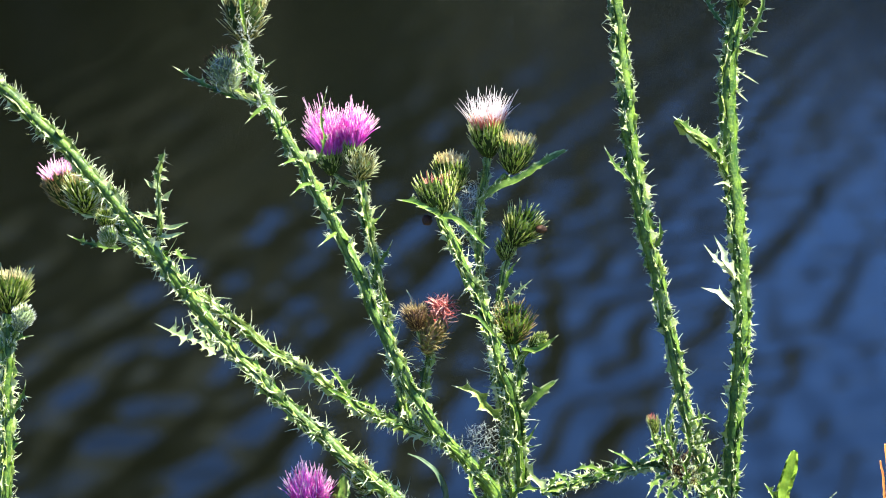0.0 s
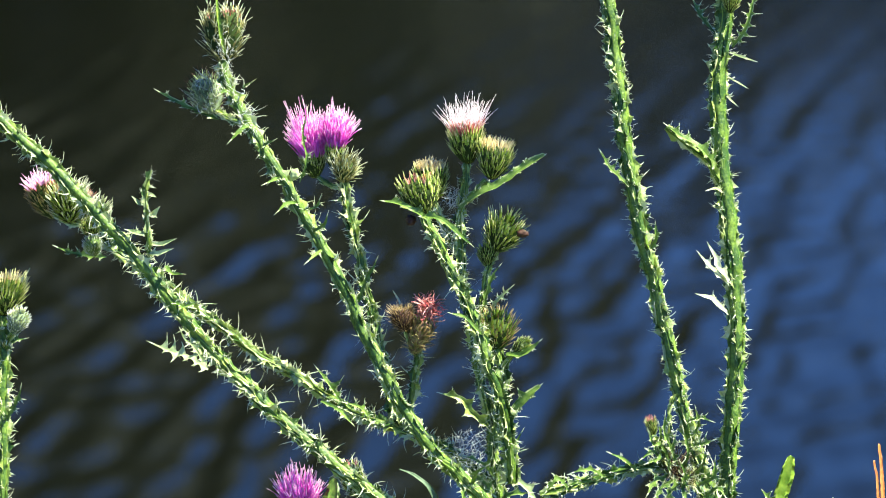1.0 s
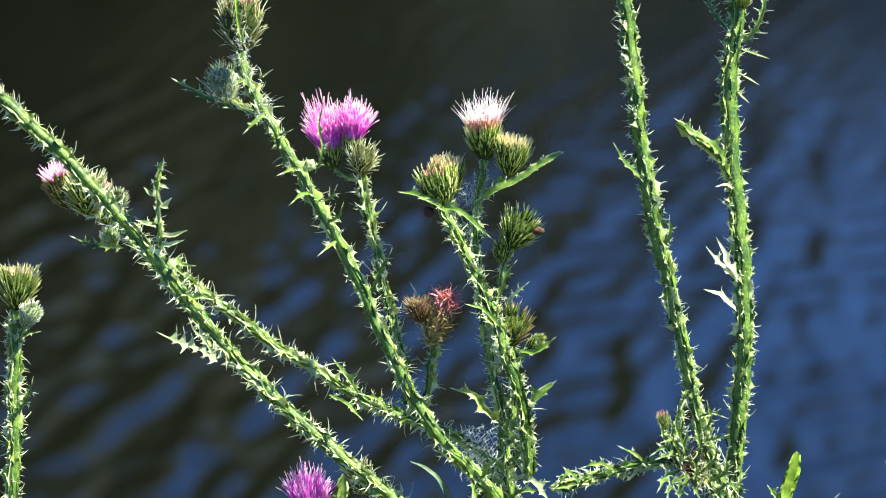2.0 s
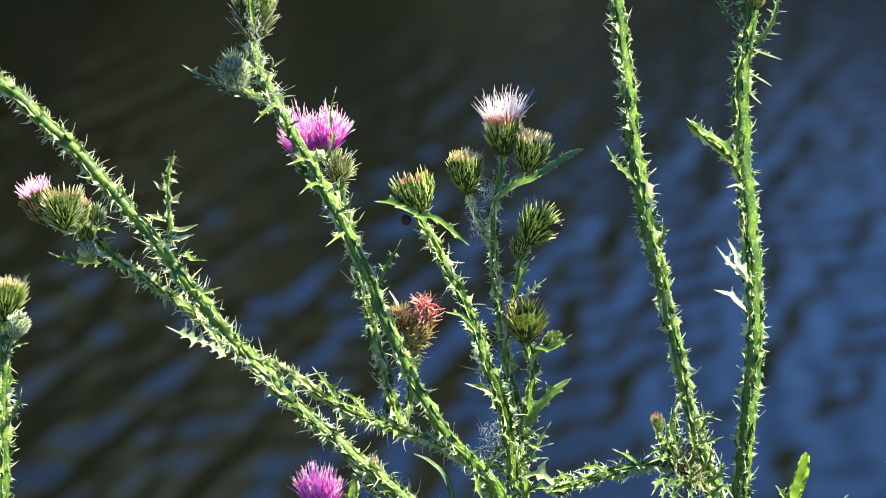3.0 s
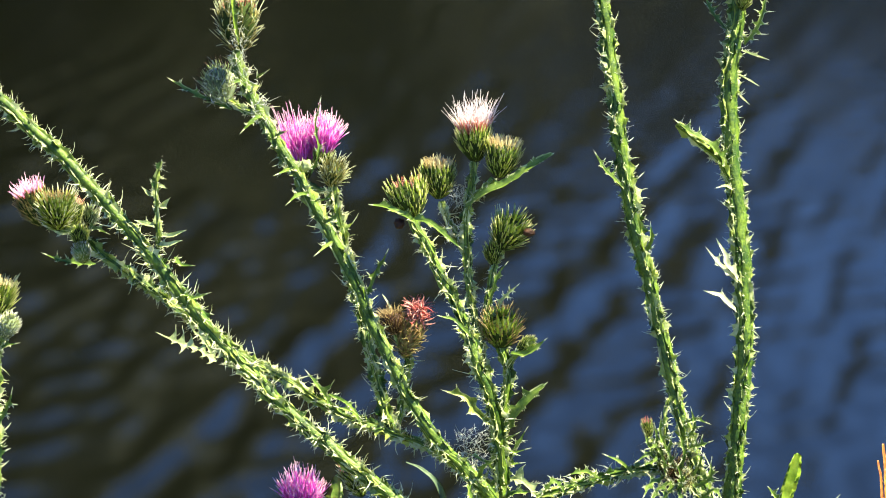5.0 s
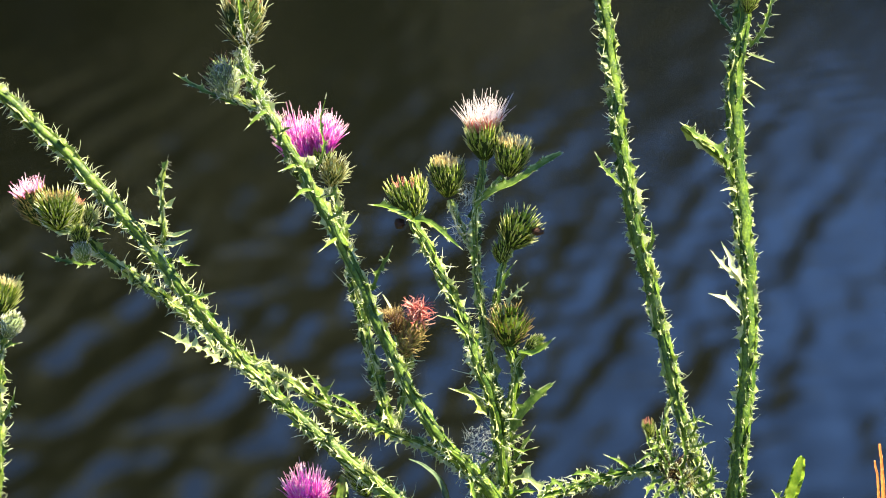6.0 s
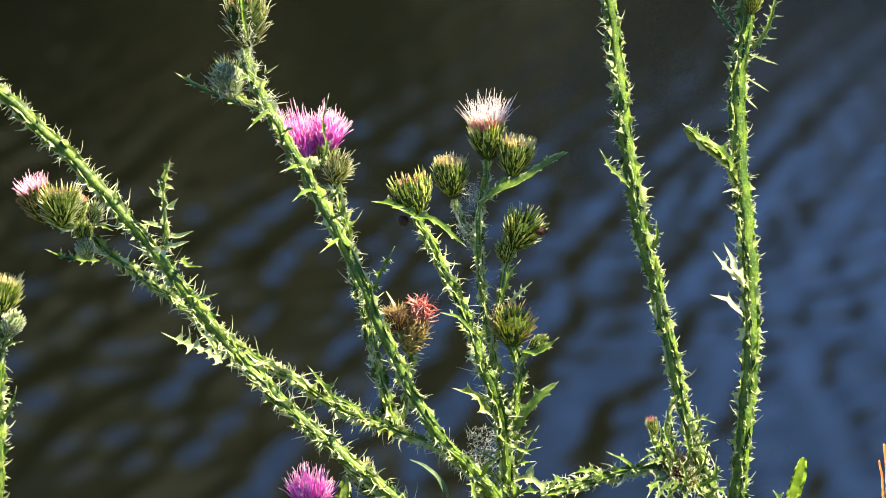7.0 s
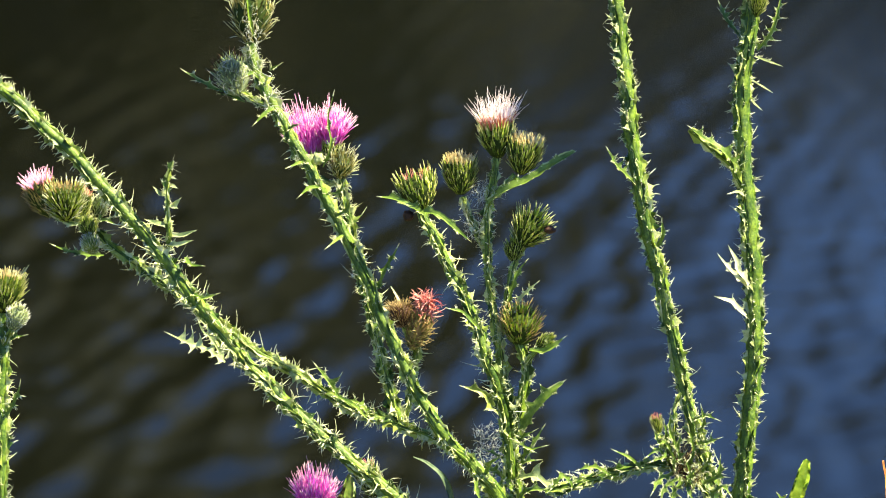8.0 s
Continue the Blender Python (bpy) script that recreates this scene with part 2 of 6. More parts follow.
# ---- thistle parts ----
def stem(plant, points, r0, r1, name="stem", wing=1.0, spine=1.0, sides=9, hairs=2.4, bare=0.0, label=""):
    """A ribbed stem with ruffled, toothed wings running down it, each tooth ending in a spine. points: board places from the foot up; r0, r1: radius in cm."""
    path = smooth_path([at(*p) for p in points], 0.0011)
    n = len(path)
    rad = [(r0 + (r1 - r0) * i / (n - 1)) / 100 * 1.02 * (1 + 0.12 * noise.noise(path[i] * 130) + 0.1 * noise.noise(path[i] * 420)) for i in range(n)]
    path = [p + Vector((noise.noise(p * 90), noise.noise(p * 90 + Vector((7, 0, 0))), noise.noise(p * 90 + Vector((0, 7, 0))))) * 0.0007 for p in path]
    fr = frames_along(path)
    s = Shape()
    s.tube(path, rad, 18, 0, 0.13)
    ob = part(name, s, [STEM], plant, label)
    w, sp, hr = Shape(), Shape(), Shape()
    thin = min(1.0, 0.35 + (r0 + r1) / 2 / 0.22)

    def spot(i, q, k=0.9):
        i = min(max(i, 0), n - 1)
        t, a, b = fr[i]
        out = math.cos(q) * a + math.sin(q) * b
        return path[i] + out * rad[i] * k, out, t

    for k in range(sides):
        q0 = 2 * math.pi * (k + rnd(-0.2, 0.2)) / sides
        seed = rnd(0, 100)
        high = [0.0] * n
        push = [0.0] * n
        pale = [0] * n
        i = int(rnd(1, 5))
        while i < n - 2:
            gap = random.choice((2, 2, 3, 3, 4, 6))
            knot = noise.noise(Vector((i * 0.09, seed, 2)))
            if random.random() >= bare and (knot > -0.4 or random.random() < 0.45):
                tall = (0.05 + 0.19 * random.random() ** 1.7 + 0.1 * max(0.0, knot)) / 100 * wing * thin
                lean, tone = rnd(-0.6, 0.9), 1 if random.random() < 0.42 else 0
                half = random.choice((1, 1, 1, 2, 2))
                for j in range(max(0, i - half), min(n, i + half + 1)):
                    up = tall * (1 - abs(j - i) / (half + 0.6))
                    if up > high[j]:
                        high[j], push[j], pale[j] = up, lean + (i - j) * 0.12, tone
            i += gap
        feet, rims, flat = [], [], []
        for i in range(n):
            q = q0 + 0.45 * math.sin(i * 0.022 + seed) + 0.45 * noise.noise(Vector((i * 0.13, seed, 7)))
            p, out, t = spot(i, q)
            d = out.cross(t)
            h = high[i] + (0.035 + 0.03 * noise.noise(Vector((i * 0.2, seed, 4)))) / 100 * wing * thin
            rim = p + out * h + t * push[i] * high[i] + d * h * 1.7 * noise.noise(Vector((i * 0.37, seed, 11)))
            feet.append(p), rims.append(rim), flat.append(d)
            if 0 < i < n - 1 and high[i] > 0.0007 and high[i] >= high[i - 1] and high[i] > high[i + 1]:
                way_out = (rim - p).normalized() + d * rnd(-0.6, 0.6) + t * rnd(-0.35, 0.45)
                long = (0.09 + 0.44 * random.random() ** 2.2) / 100 * spine
                sp.spike(rim - way_out * 0.0006, way_out, long, rnd(0.016, 0.034) / 100, t * rnd(-0.5, 0.6) + d * rnd(-0.4, 0.4), n=4)
                for _ in range(random.choice((0, 1, 1, 2, 3))):
                    e = p + (rim - p) * rnd(0.35, 0.9) + t * rnd(-0.0012, 0.0012)
                    sp.spike(e, out + d * rnd(-1, 1) + t * rnd(-0.9, 0.9), rnd(0.06, 0.26) / 100 * spine, rnd(0.012, 0.022) / 100, t * rnd(-0.5, 0.6))
        w.ribbon(feet, rims, flat, 0.00028, pale)
    for _ in range(int(hairs * n * 0.5)):
        p, out, t = spot(random.randrange(n), rnd(0, 6.3))
        hr.spike(p, out + t * rnd(-0.8, 0.8), rnd(0.08, 0.3) / 100, 0.0001, Vector((rnd(-1, 1), rnd(-1, 1), rnd(-1, 1))) * 0.8)
    tagged(part("wing_fringe", w, [WING, PALEWING], ob, "", False), kind="stuff")
    tagged(part("spine_fringe", sp, [SPINE], ob, "pale straw-coloured spines"), kind="stuff")
    if hr.v:
        tagged(part("hair_coat", hr, [HAIR], ob, "fine whitish cobweb hairs"), kind="stuff")
    return ob


def leaf(plant, points, width, lobes=4, spine=1.0, face=(0.3, 0.5, 0.85), name="leaf", mat=None, label="", core=0.62, fall=0.7, fold=0.62, teeth=0.58):
    """A spiny leaf along board points, width in cm, its sides cut into toothed lobes."""
    path = smooth_path([at(*p) for p in points], 0.0006)
    n = len(path)
    up = way(*face)
    s, sp = Shape(), Shape()
    shape = [math.sin(math.pi * (0.14 + 0.84 * i / (n - 1))) ** fall for i in range(n)]
    reach, peaks = {}, []
    for side in (-1, 1):
        edge = [width / 200 * core * (0.55 if lobes > 2 else 0.9) * k * (1 + 0.12 * noise.noise(p * 900 + Vector((side, 0, 0)))) for k, p in zip(shape, path)]
        for j in range(lobes):
            c = int(n * (0.08 + 0.84 * (j + 0.25 + 0.5 * (side > 0) * random.random()) / lobes))
            half = max(2, int(n * 0.5 / lobes))
            tall = width / 100 * teeth * max(0.35, shape[min(c, n - 1)]) * rnd(0.7, 1.25)
            for i in range(max(0, c - half), min(n, c + half)):
                k = 1 - (i - c) / (half * 0.45) if i >= c else 1 - (c - i) / half
                edge[i] = max(edge[i], tall * max(0.0, k) ** 1.15)
            if 0 < c < n - 1:
                peaks.append((side, c, tall))
        edge[-1] = min(edge[-1], 0.0003)
        reach[side] = edge
    rims = s.frond(path, reach[-1], reach[1], up, fold, min(0.0006, width * 0.0012), 0, 1 if lobes and width > 0.42 else None)
    for side, c, tall in peaks:
        t = (path[c + 1] - path[c - 1]).normalized()
        tip = rims[side][c]
        out = (tip - path[c]).normalized()
        sp.spike(tip - out * 0.0006, out + t * rnd(0.2, 0.9) + up * rnd(-0.1, 0.3), rnd(0.13, 0.32) / 100 * spine, 0.00026, up * rnd(-0.2, 0.3), n=4)
        for _ in range(3):
            e = rims[side][max(0, c - random.randrange(4))]
            sp.spike(path[c] + (e - path[c]) * rnd(0.6, 0.95), out + t * rnd(-0.8, 0.8) + up * rnd(-0.4, 0.5), rnd(0.07, 0.2) / 100 * spine, 0.00016)
    ob = part(name, s, [mat or LEAF, PALEWING], plant, label, not lobes)
    if sp.v:
        sp.spike(path[-1] - (path[-1] - path[-2]), path[-1] - path[-2], 0.003 * spine, 0.0003)
        tagged(part("spine_fringe", sp, [SPINE], ob, "pale straw-coloured spines"), kind="stuff")
    return ob


def head(plant, x, z, d, axis, wide, tall, florets="", bracts=1.0, spread=1.0, tuft=1.0, fan=1.0, count=None, label="", tipmat=None, bractmat=None, incurve=0.0, slim=1.0, bodymat=None, tangled=0.0):
    """A flower head. x, z, d: the middle of its green cup; axis: the way it looks on the board; wide, tall in cm."""
    ax = way(*axis)
    c = at(x, z, d) - ax * tall / 200
    a = ax.orthogonal().normalized()
    b = ax.cross(a)
    prof = [(0.0, 0.2), (0.1, 0.45), (0.3, 0.74), (0.5, 0.92), (0.7, 1.0), (0.86, 0.93), (1.0, 0.66)] if florets else [(0.0, 0.2), (0.1, 0.45), (0.3, 0.74), (0.5, 0.95), (0.68, 1.0), (0.85, 0.75), (1.0, 0.2)]

    def radius(u):
        for (u0, r0), (u1, r1) in zip(prof, prof[1:]):
            if u <= u1:
                return (r0 + (r1 - r0) * (u - u0) / (u1 - u0)) * wide / 200 * 0.82
        return 0.0

    s = Shape()
    us = [i / 10 for i in range(11)]
    s.tube([c + ax * tall / 100 * u for u in us], [max(radius(u), 0.0004) for u in us], 14)
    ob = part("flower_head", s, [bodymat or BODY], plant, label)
    br = Shape()
    rows = 10
    for r in range(rows):
        u = 0.04 + (0.78 if florets == "bud" else 0.88 if florets else 0.95) * r / (rows - 1)
        num = int(13 + 12 * math.sin(math.pi * min(1, u + 0.1)))
        for k in range(num):
            q = 2 * math.pi * (k + 0.5 * (r % 2) + rnd(-0.25, 0.25)) / num
            out = math.cos(q) * a + math.sin(q) * b
            uu = u + rnd(-0.03, 0.03)
            p = c + ax * tall / 100 * uu + out * radius(min(max(uu, 0), 1)) * 0.93
            lift = 0.75 + 1.3 * u
            dr = (ax * lift + out * spread * rnd(0.4, 1.0) * (1.15 - 0.5 * u) + out.cross(ax) * rnd(-0.28, 0.28)).normalized()
            ln = wide / 100 * rnd(0.25, 0.44) * bracts
            w = wide / 100 * 0.058 * slim * rnd(0.75, 1.15)
            bend = out * (0.15 * spread - incurve) + Vector((rnd(-1, 1), rnd(-1, 1), rnd(-1, 1))) * tangled
            path = [p + dr * ln * t + bend * ln * t * t for t in (0, 0.3, 0.6, 0.85, 1.0)]
            br.blade(path, [w, w * 1.05, w * 0.62, w * 0.27, w * 0.06], out - dr * out.dot(dr) + ax * 0.01, w * 0.3, 0, 1)
    tagged(part("bract_cup", br, [bractmat or BRACT, tipmat or BRACT_TIP], ob, "narrow green bracts with pale spiny tips"), kind="stuff")
    if florets:
        kinds = {"pink": (PINK, PINK_TIP), "white": (BLUSH, WHITE), "bud": (YELLOW, YELLOW), "red": (ROSE, ROSE),
                 "blush": (ROSE, BLUSH), "fading": (BLUSH, PINK_TIP), "dark": (DARK, DARK), "dry": (TAN, TAN), "cream": (BLUSH, SPINE)}[florets]
        fl = Shape()
        tangle = c + ax * (tall + 0.3) / 100
        for k in range(count if florets == "red" else 0):
            p = tangle + Vector((rnd(-1, 1), rnd(-1, 1), rnd(-1, 1))) * 0.5 * tuft / 100
            d = (ax * 0.5 + Vector((rnd(-1, 1), rnd(-1, 1), rnd(-1, 1)))).normalized()
            bend = Vector((rnd(-1, 1), rnd(-1, 1), rnd(-1, 1))) * 0.9
            path = []
            for _ in range(6):
                path.append(p)
                d = (d + bend * 0.5).normalized()
                p = p + d * tuft / 100 * 0.17
            fl.tube(path, [0.0003, 0.0003, 0.00027, 0.00022, 0.00015, 0.00008], 3)
        for k in range(0 if florets == "red" else count or 190):
            q, rr = rnd(0, 2 * math.pi), math.sqrt(random.random())
            out = math.cos(q) * a + math.sin(q) * b
            p = c + ax * tall / 100 * rnd(0.82, 0.95) + out * radius(0.9) * rr * 0.95
            ln = tuft / 100 * (rnd(0.5, 1.12) if florets in ("white", "pink") else rnd(0.72, 1.08)) * (1 - (0.32 * rr * rr if florets == "pink" else 0.12 * rr)) * (1.3 if florets == "bud" else 1.0)
            dr = ax + out * rr * fan * rnd(0.55, 1.05) + Vector((rnd(-1, 1), rnd(-1, 1), rnd(-1, 1))) * 0.13
            curl = Vector((rnd(-1, 1), rnd(-1, 1), rnd(-1, 1))) * (0.36 if florets == "white" else 0.24 if florets != "dark" else 2.4)
            fl.spike(p, dr, ln, rnd(0.017, 0.03) / 100 * (0.85 if florets == "white" else 1.15 if florets == "bud" else 1.4 if florets in ("pink", "fading") else 1.0), curl, 0, 3, 6, 1, 0.75, {"white": 0.36, "pink": 0.78, "fading": 0.3}.get(florets, 0.66))
        names = {"pink": "bright magenta florets, tips paled as if sunlit", "white": "faded whitish-pink florets", "bud": "short yellow-brown tuft",
                 "red": "withered reddish florets", "blush": "short reddish floret tips", "fading": "fading lilac-pink florets", "dark": "dark shrivelled florets", "dry": "dry straw-coloured florets", "cream": "drying cream and pink florets"}
        tagged(part("floret_tuft", fl, list(kinds), ob, names[florets]), kind="stuff")
    return ob


def fuzz(plant, x, z, d, size, count):
    """A tuft of cobweb hairs."""
    s = Shape()
    for _ in range(count):
        p = at(x + rnd(-0.5, 0.5) * size, z + rnd(-0.7, 0.7) * size, d + rnd(-0.4, 0.4) * size)
        s.spike(p, Vector((rnd(-1, 1), rnd(-1, 1), rnd(-1, 1))), rnd(0.15, 0.45) / 100, 0.00012, Vector((rnd(-1, 1), rnd(-1, 1), rnd(-1, 1))) * 0.8)
    return tagged(part("cobweb_tuft", s, [HAIR], plant, "whitish cobweb hairs"), kind="stuff")


def lump(plant, x, z, d, size, mat, name, label, stretch=(1, 1, 1)):
    """A small crumpled or rounded piece."""
    c = at(x, z, d)
    bm = bmesh.new()
    bmesh.ops.create_icosphere(bm, subdivisions=3, radius=1)
    s = Shape()
    for v in bm.verts:
        k = 1 + 0.45 * noise.noise(v.co * 2.3 + c * 50) + 0.25 * noise.noise(v.co * 6 + c * 50)
        s.v.append(c + (RIGHT * v.co.x * stretch[0] + UP * v.co.z * stretch[1] - FWD * v.co.y * stretch[2]) * size / 100 * k)
    s.f = [tuple(v.index for v in f.verts) for f in bm.faces]
    s.m = [0] * len(s.f)
    bm.free()
    return part(name, s, [mat], plant, label)


# ---- large structure: ground, pond, far bank ----
def ground_height(x, y):
    near = 0.95 if y < 1.25 else max(-0.6, 0.95 - 1.3 * (y - 1.25))
    if y > 33:
        near = min(0.9, -0.6 + 0.3 * (y - 33))
    return near + 0.04 * noise.noise(Vector((x * 0.7, y * 0.7, 3)))


def sheet(name, xs, ys, height, mat):
    me = bpy.data.meshes.new(name)
    v = [(x, y, height(x, y)) for y in ys for x in xs]
    n = len(xs)
    f = [(j * n + i, j * n + i + 1, j * n + n + i + 1, j * n + n + i) for j in range(len(ys) - 1) for i in range(n - 1)]
    me.from_pydata(v, [], f)
    me.materials.append(mat)
    me.polygons.foreach_set("use_smooth", [True] * len(f))
    me.update()
    return new(name, me)


def spread_axis(a, b, step, far0, far1):
    """Even steps from a to b, then growing ones out to far0 and far1."""
    mid = [a + step * i for i in range(int((b - a) / step) + 1)]
    lo, hi, k = [], [], step
    x = a
    while x > far0:
        k *= 1.35
        x = max(far0, x - k)
        lo.append(x)
    x, k = mid[-1], step
    while x < far1:
        k *= 1.35
        x = min(far1, x + k)
        hi.append(x)
    return lo[::-1] + mid + hi


ground = tagged(sheet("ground", spread_axis(-3, 3, 0.2, -600, 600), spread_axis(-1, 4, 0.15, -600, 700), ground_height, SOIL),
                "dark grassy soil bank sloping into the pond", "ground", kind="structure")


def build_water():
    rng = np.random.default_rng(5)
    xs = np.array(spread_axis(-2.6, 6.4, 0.019, -70, 70))
    ys = np.array(spread_axis(3.6, 12.6, 0.019, 1.6, 35))
    gx, gy = np.meshgrid(xs, ys)
    z = np.zeros_like(gx)
    for k in range(46):
        lam = 0.085 * (3.0 ** rng.random())            # wavelength
        cross = k % 3 == 2
        turn = (radians(-55) if cross else radians(-11)) + rng.normal(0, 0.35 if cross else 0.11)      # travel, from the +x axis
        amp = 0.0085 * lam ** 1.12 * rng.uniform(0.4, 1.2) * (0.4 if cross else 0.92)
        z += amp * np.sin(2 * np.pi / lam * (gx * np.cos(turn) + gy * np.sin(turn)) + rng.uniform(0, 6.28))
    near = np.clip(1.4 - np.maximum(np.abs(gx - 1.9) / 4.5, np.abs(gy - 8.1) / 4.6), 0, 1) ** 0.5
    z *= near * np.interp(gy, [4.8, 7.5, 11.5], [1.6, 0.75, 0.22])
    n, mrows = len(xs), len(ys)
    me = bpy.data.meshes.new("water")
    v = np.stack([gx, gy, z], -1).reshape(-1, 3)
    idx = np.arange(n * mrows).reshape(mrows, n)
    f = np.stack([idx[:-1, :-1], idx[:-1, 1:], idx[1:, 1:], idx[1:, :-1]], -1).reshape(-1, 4)
    me.from_pydata(v.tolist(), [], f.tolist())
    me.polygons.foreach_set("use_smooth", [True] * len(f))
    me.materials.append(WATER)
    me.update()
    return tagged(new("water", me), "dark rippled pond water reflecting blue sky and trees", "water", kind="structure")


water = build_water()


def tree(x, y, tall, wide):
    base = Vector((x, y, ground_height(x, y) - 0.1))
    ob = thing("tree", base, "dark leafy tree on the far bank of the pond", "tree", "trees on the far bank")
    t = Shape()
    path = smooth_path([base, base + Vector((rnd(-0.3, 0.3), 0, tall * 0.4)), base + Vector((rnd(-0.6, 0.6), 0, tall * 0.85))], 0.6)
    t.tube(path, [wide * 0.06 * (1 - 0.8 * i / len(path)) for i in range(len(path))], 8)
    for k in range(9):
        h = rnd(0.25, 0.8)
        p = base + Vector((0, 0, tall * h))
        q = rnd(0, 6.3)
        t.spike(p, Vector((math.cos(q), math.sin(q), 0.6)), wide * rnd(0.3, 0.5), wide * 0.02, None, 0, 5)
    part("trunk", t, [BARK], ob)
    c = Shape()
    clumps = [(rnd(0, 6.3), rnd(0.06, 1.0)) for _ in range(34)]
    for q, h in clumps:
        r = wide * 0.5 * math.sin(math.pi * min(0.97, 0.2 + 0.75 * h)) * rnd(0.4, 1.0)
        mid = base + Vector((math.cos(q) * r, math.sin(q) * r, tall * h))
        for _ in range(60):
            d = Vector((rnd(-1, 1), rnd(-1, 1), rnd(-1, 1)))
            p = mid + d * wide * 0.16
            e = Vector((rnd(-1, 1), rnd(-1, 1), rnd(-1, 1))).normalized() * rnd(0.5, 0.95)
            g = e.orthogonal().normalized() * rnd(0.25, 0.5)
            o = len(c.v)
            c.v += [p - e, p + g, p + e, p - g, p + e.cross(g).normalized() * 0.06]
            c.f += [(o, o + 1, o + 4), (o + 1, o + 2, o + 4), (o + 2, o + 3, o + 4), (o + 3, o, o + 4)]
            c.m += [0] * 4
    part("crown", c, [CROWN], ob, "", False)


for k in range(26):
    tx = -66 + k * 4.6
    tree(tx + rnd(-1, 1), 39 + rnd(-2, 3), min(17.0, max(5.0, 10.0 - 0.9 * tx)) * rnd(0.85, 1.1), rnd(6.5, 8.5))


# Height set so the water reflects dark on the left, sky on the right.
def wood_top(x):
    k = min(1.0, max(0.0, (x + 4.0) / 13.0))
    return 28.0 + (6.5 - 28.0) * k * k * (3 - 2 * k) + 1.6 * noise.noise(Vector((x * 0.3, 0, 5))) + 0.8 * noise.noise(Vector((x * 1.1, 0, 9)))


def unseen_wood():
    """An unseen slope added behind the trees to block low sky in reflections: a bumpy canopy that rises from the bank.
    """
    xs = [-140 + 1.2 * i for i in range(234)]
    s = Shape()
    rows = 16
    for j in range(rows):
        u = j / (rows - 1)
        for x in xs:
            b = noise.noise(Vector((x * 0.45, u * 9, 1))) + 0.6 * noise.noise(Vector((x * 1.3, u * 22, 4)))
            s.v.append(Vector((x, 52 + 10 * u ** 1.5 - 1.3 * b, 0.3 + wood_top(x) * u ** 0.8 + 0.5 * b * (u > 0))))
    n = len(xs)
    s.v += [Vector((x, 90, 0.0)) for x in xs]
    for j in range(rows):
        for i in range(n - 1):
            s.f.append((j * n + i, j * n + i + 1, j * n + n + i + 1, j * n + n + i))
            s.m.append(0)
    w = thing("unseen_wood", (0, 52, 0.3), "unseen wooded slope added to darken the water's reflection", "woods")
    tagged(w, kind="stuff")
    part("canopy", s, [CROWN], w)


unseen_wood()

# ---- thistles ----
GROUP = "thistles on the pond bank"
PLANT = "thistle"


def plant_arched():
    """The long arching stem with a leafy side shoot."""
    p = thing("thistle_plant", at(2.16, -41.99, 1.5), "tall green thistle stem arching far over, spiny wings along it", PLANT, GROUP)
    stem(p, [(2.16, -42.48, 1.5), (1.98, -28.31, 1.5), (1.26, -15.95, 1.5), (-0.2, -11.67, 1.3), (-1.89, -9.92, 1.2), (-3.24, -8.82, 1.2), (-5.04, -7.29, 1.2), (-6.84, -5.64, 1.2), (-8.41, -4.03, 1.2), (-9.76, -2.34, 1.2),
             (-11.11, -0.65, 1.2), (-12.46, 1.08, 1.2), (-14.03, 2.83, 1.2), (-15.38, 4.23, 1.2), (-16.62, 5.35, 1.2), (-17.63, 6.21, 1.2), (-18.98, 7.4, 1.2)], 0.27, 0.22, spine=1.35)
    stem(p, [(-11.16, 0.02, 1.3), (-11.07, 0.92, 1.6), (-11.16, 2.05, 1.8), (-11.18, 2.83, 1.9), (-10.91, 3.55, 2)], 0.07, 0.02, "side_shoot", 1.3, 0.9, 4)
    for b in ([(-11.09, 0.58, 1.4), (-10.62, 0.52, 1.6), (-10.05, 0.74, 1.8)], [(-11.09, 1.03, 1.5), (-11.51, 0.99, 1.7), (-11.96, 1.15, 1.9)], [(-11.13, 1.71, 1.5), (-10.91, 1.73, 1.7), (-10.66, 2, 1.9)],
              [(-11.13, 2.16, 1.5), (-11.42, 2.18, 1.7), (-11.67, 2.43, 1.9)], [(-11.11, 0.2, 1.4), (-10.77, 0.16, 1.6), (-10.21, 0.34, 1.8)], [(-11.16, 2.38, 1.5), (-11.02, 2.5, 1.7), (-10.8, 2.45, 1.9)]):
        leaf(p, b, 0.3, 1, 0.6, mat=PALELEAF, core=0.8)
    leaf(p, [(-8.82, -4.48, 1.6), (-9.54, -3.98, 2), (-10.32, -3.71, 2.2), (-10.98, -3.4, 2.4)], 0.75, 5, 1.2, mat=PALELEAF, core=0.35)
    leaf(p, [(-8.97, -4.21, 1.6), (-9.36, -3.58, 2), (-9.72, -3.24, 2.2), (-9.87, -2.9, 2.4)], 0.4, 3, 1.0, mat=PALELEAF, core=0.4)
    leaf(p, [(-10.1, -1.78, 1.5), (-9.72, -1.93, 1.8), (-9.2, -1.78, 2)], 0.5, 3, 1.0)
    leaf(p, [(-10.44, -0.31, 1.3), (-10.21, -0.61, 1.8), (-9.76, -0.65, 2.2)], 0.3, 2, 0.9)
    leaf(p, [(-4.36, -5.82, 1.3), (-3.69, -6.16, 1.8), (-3.13, -6.72, 2.2)], 0.3, 2, 0.9)
    return p


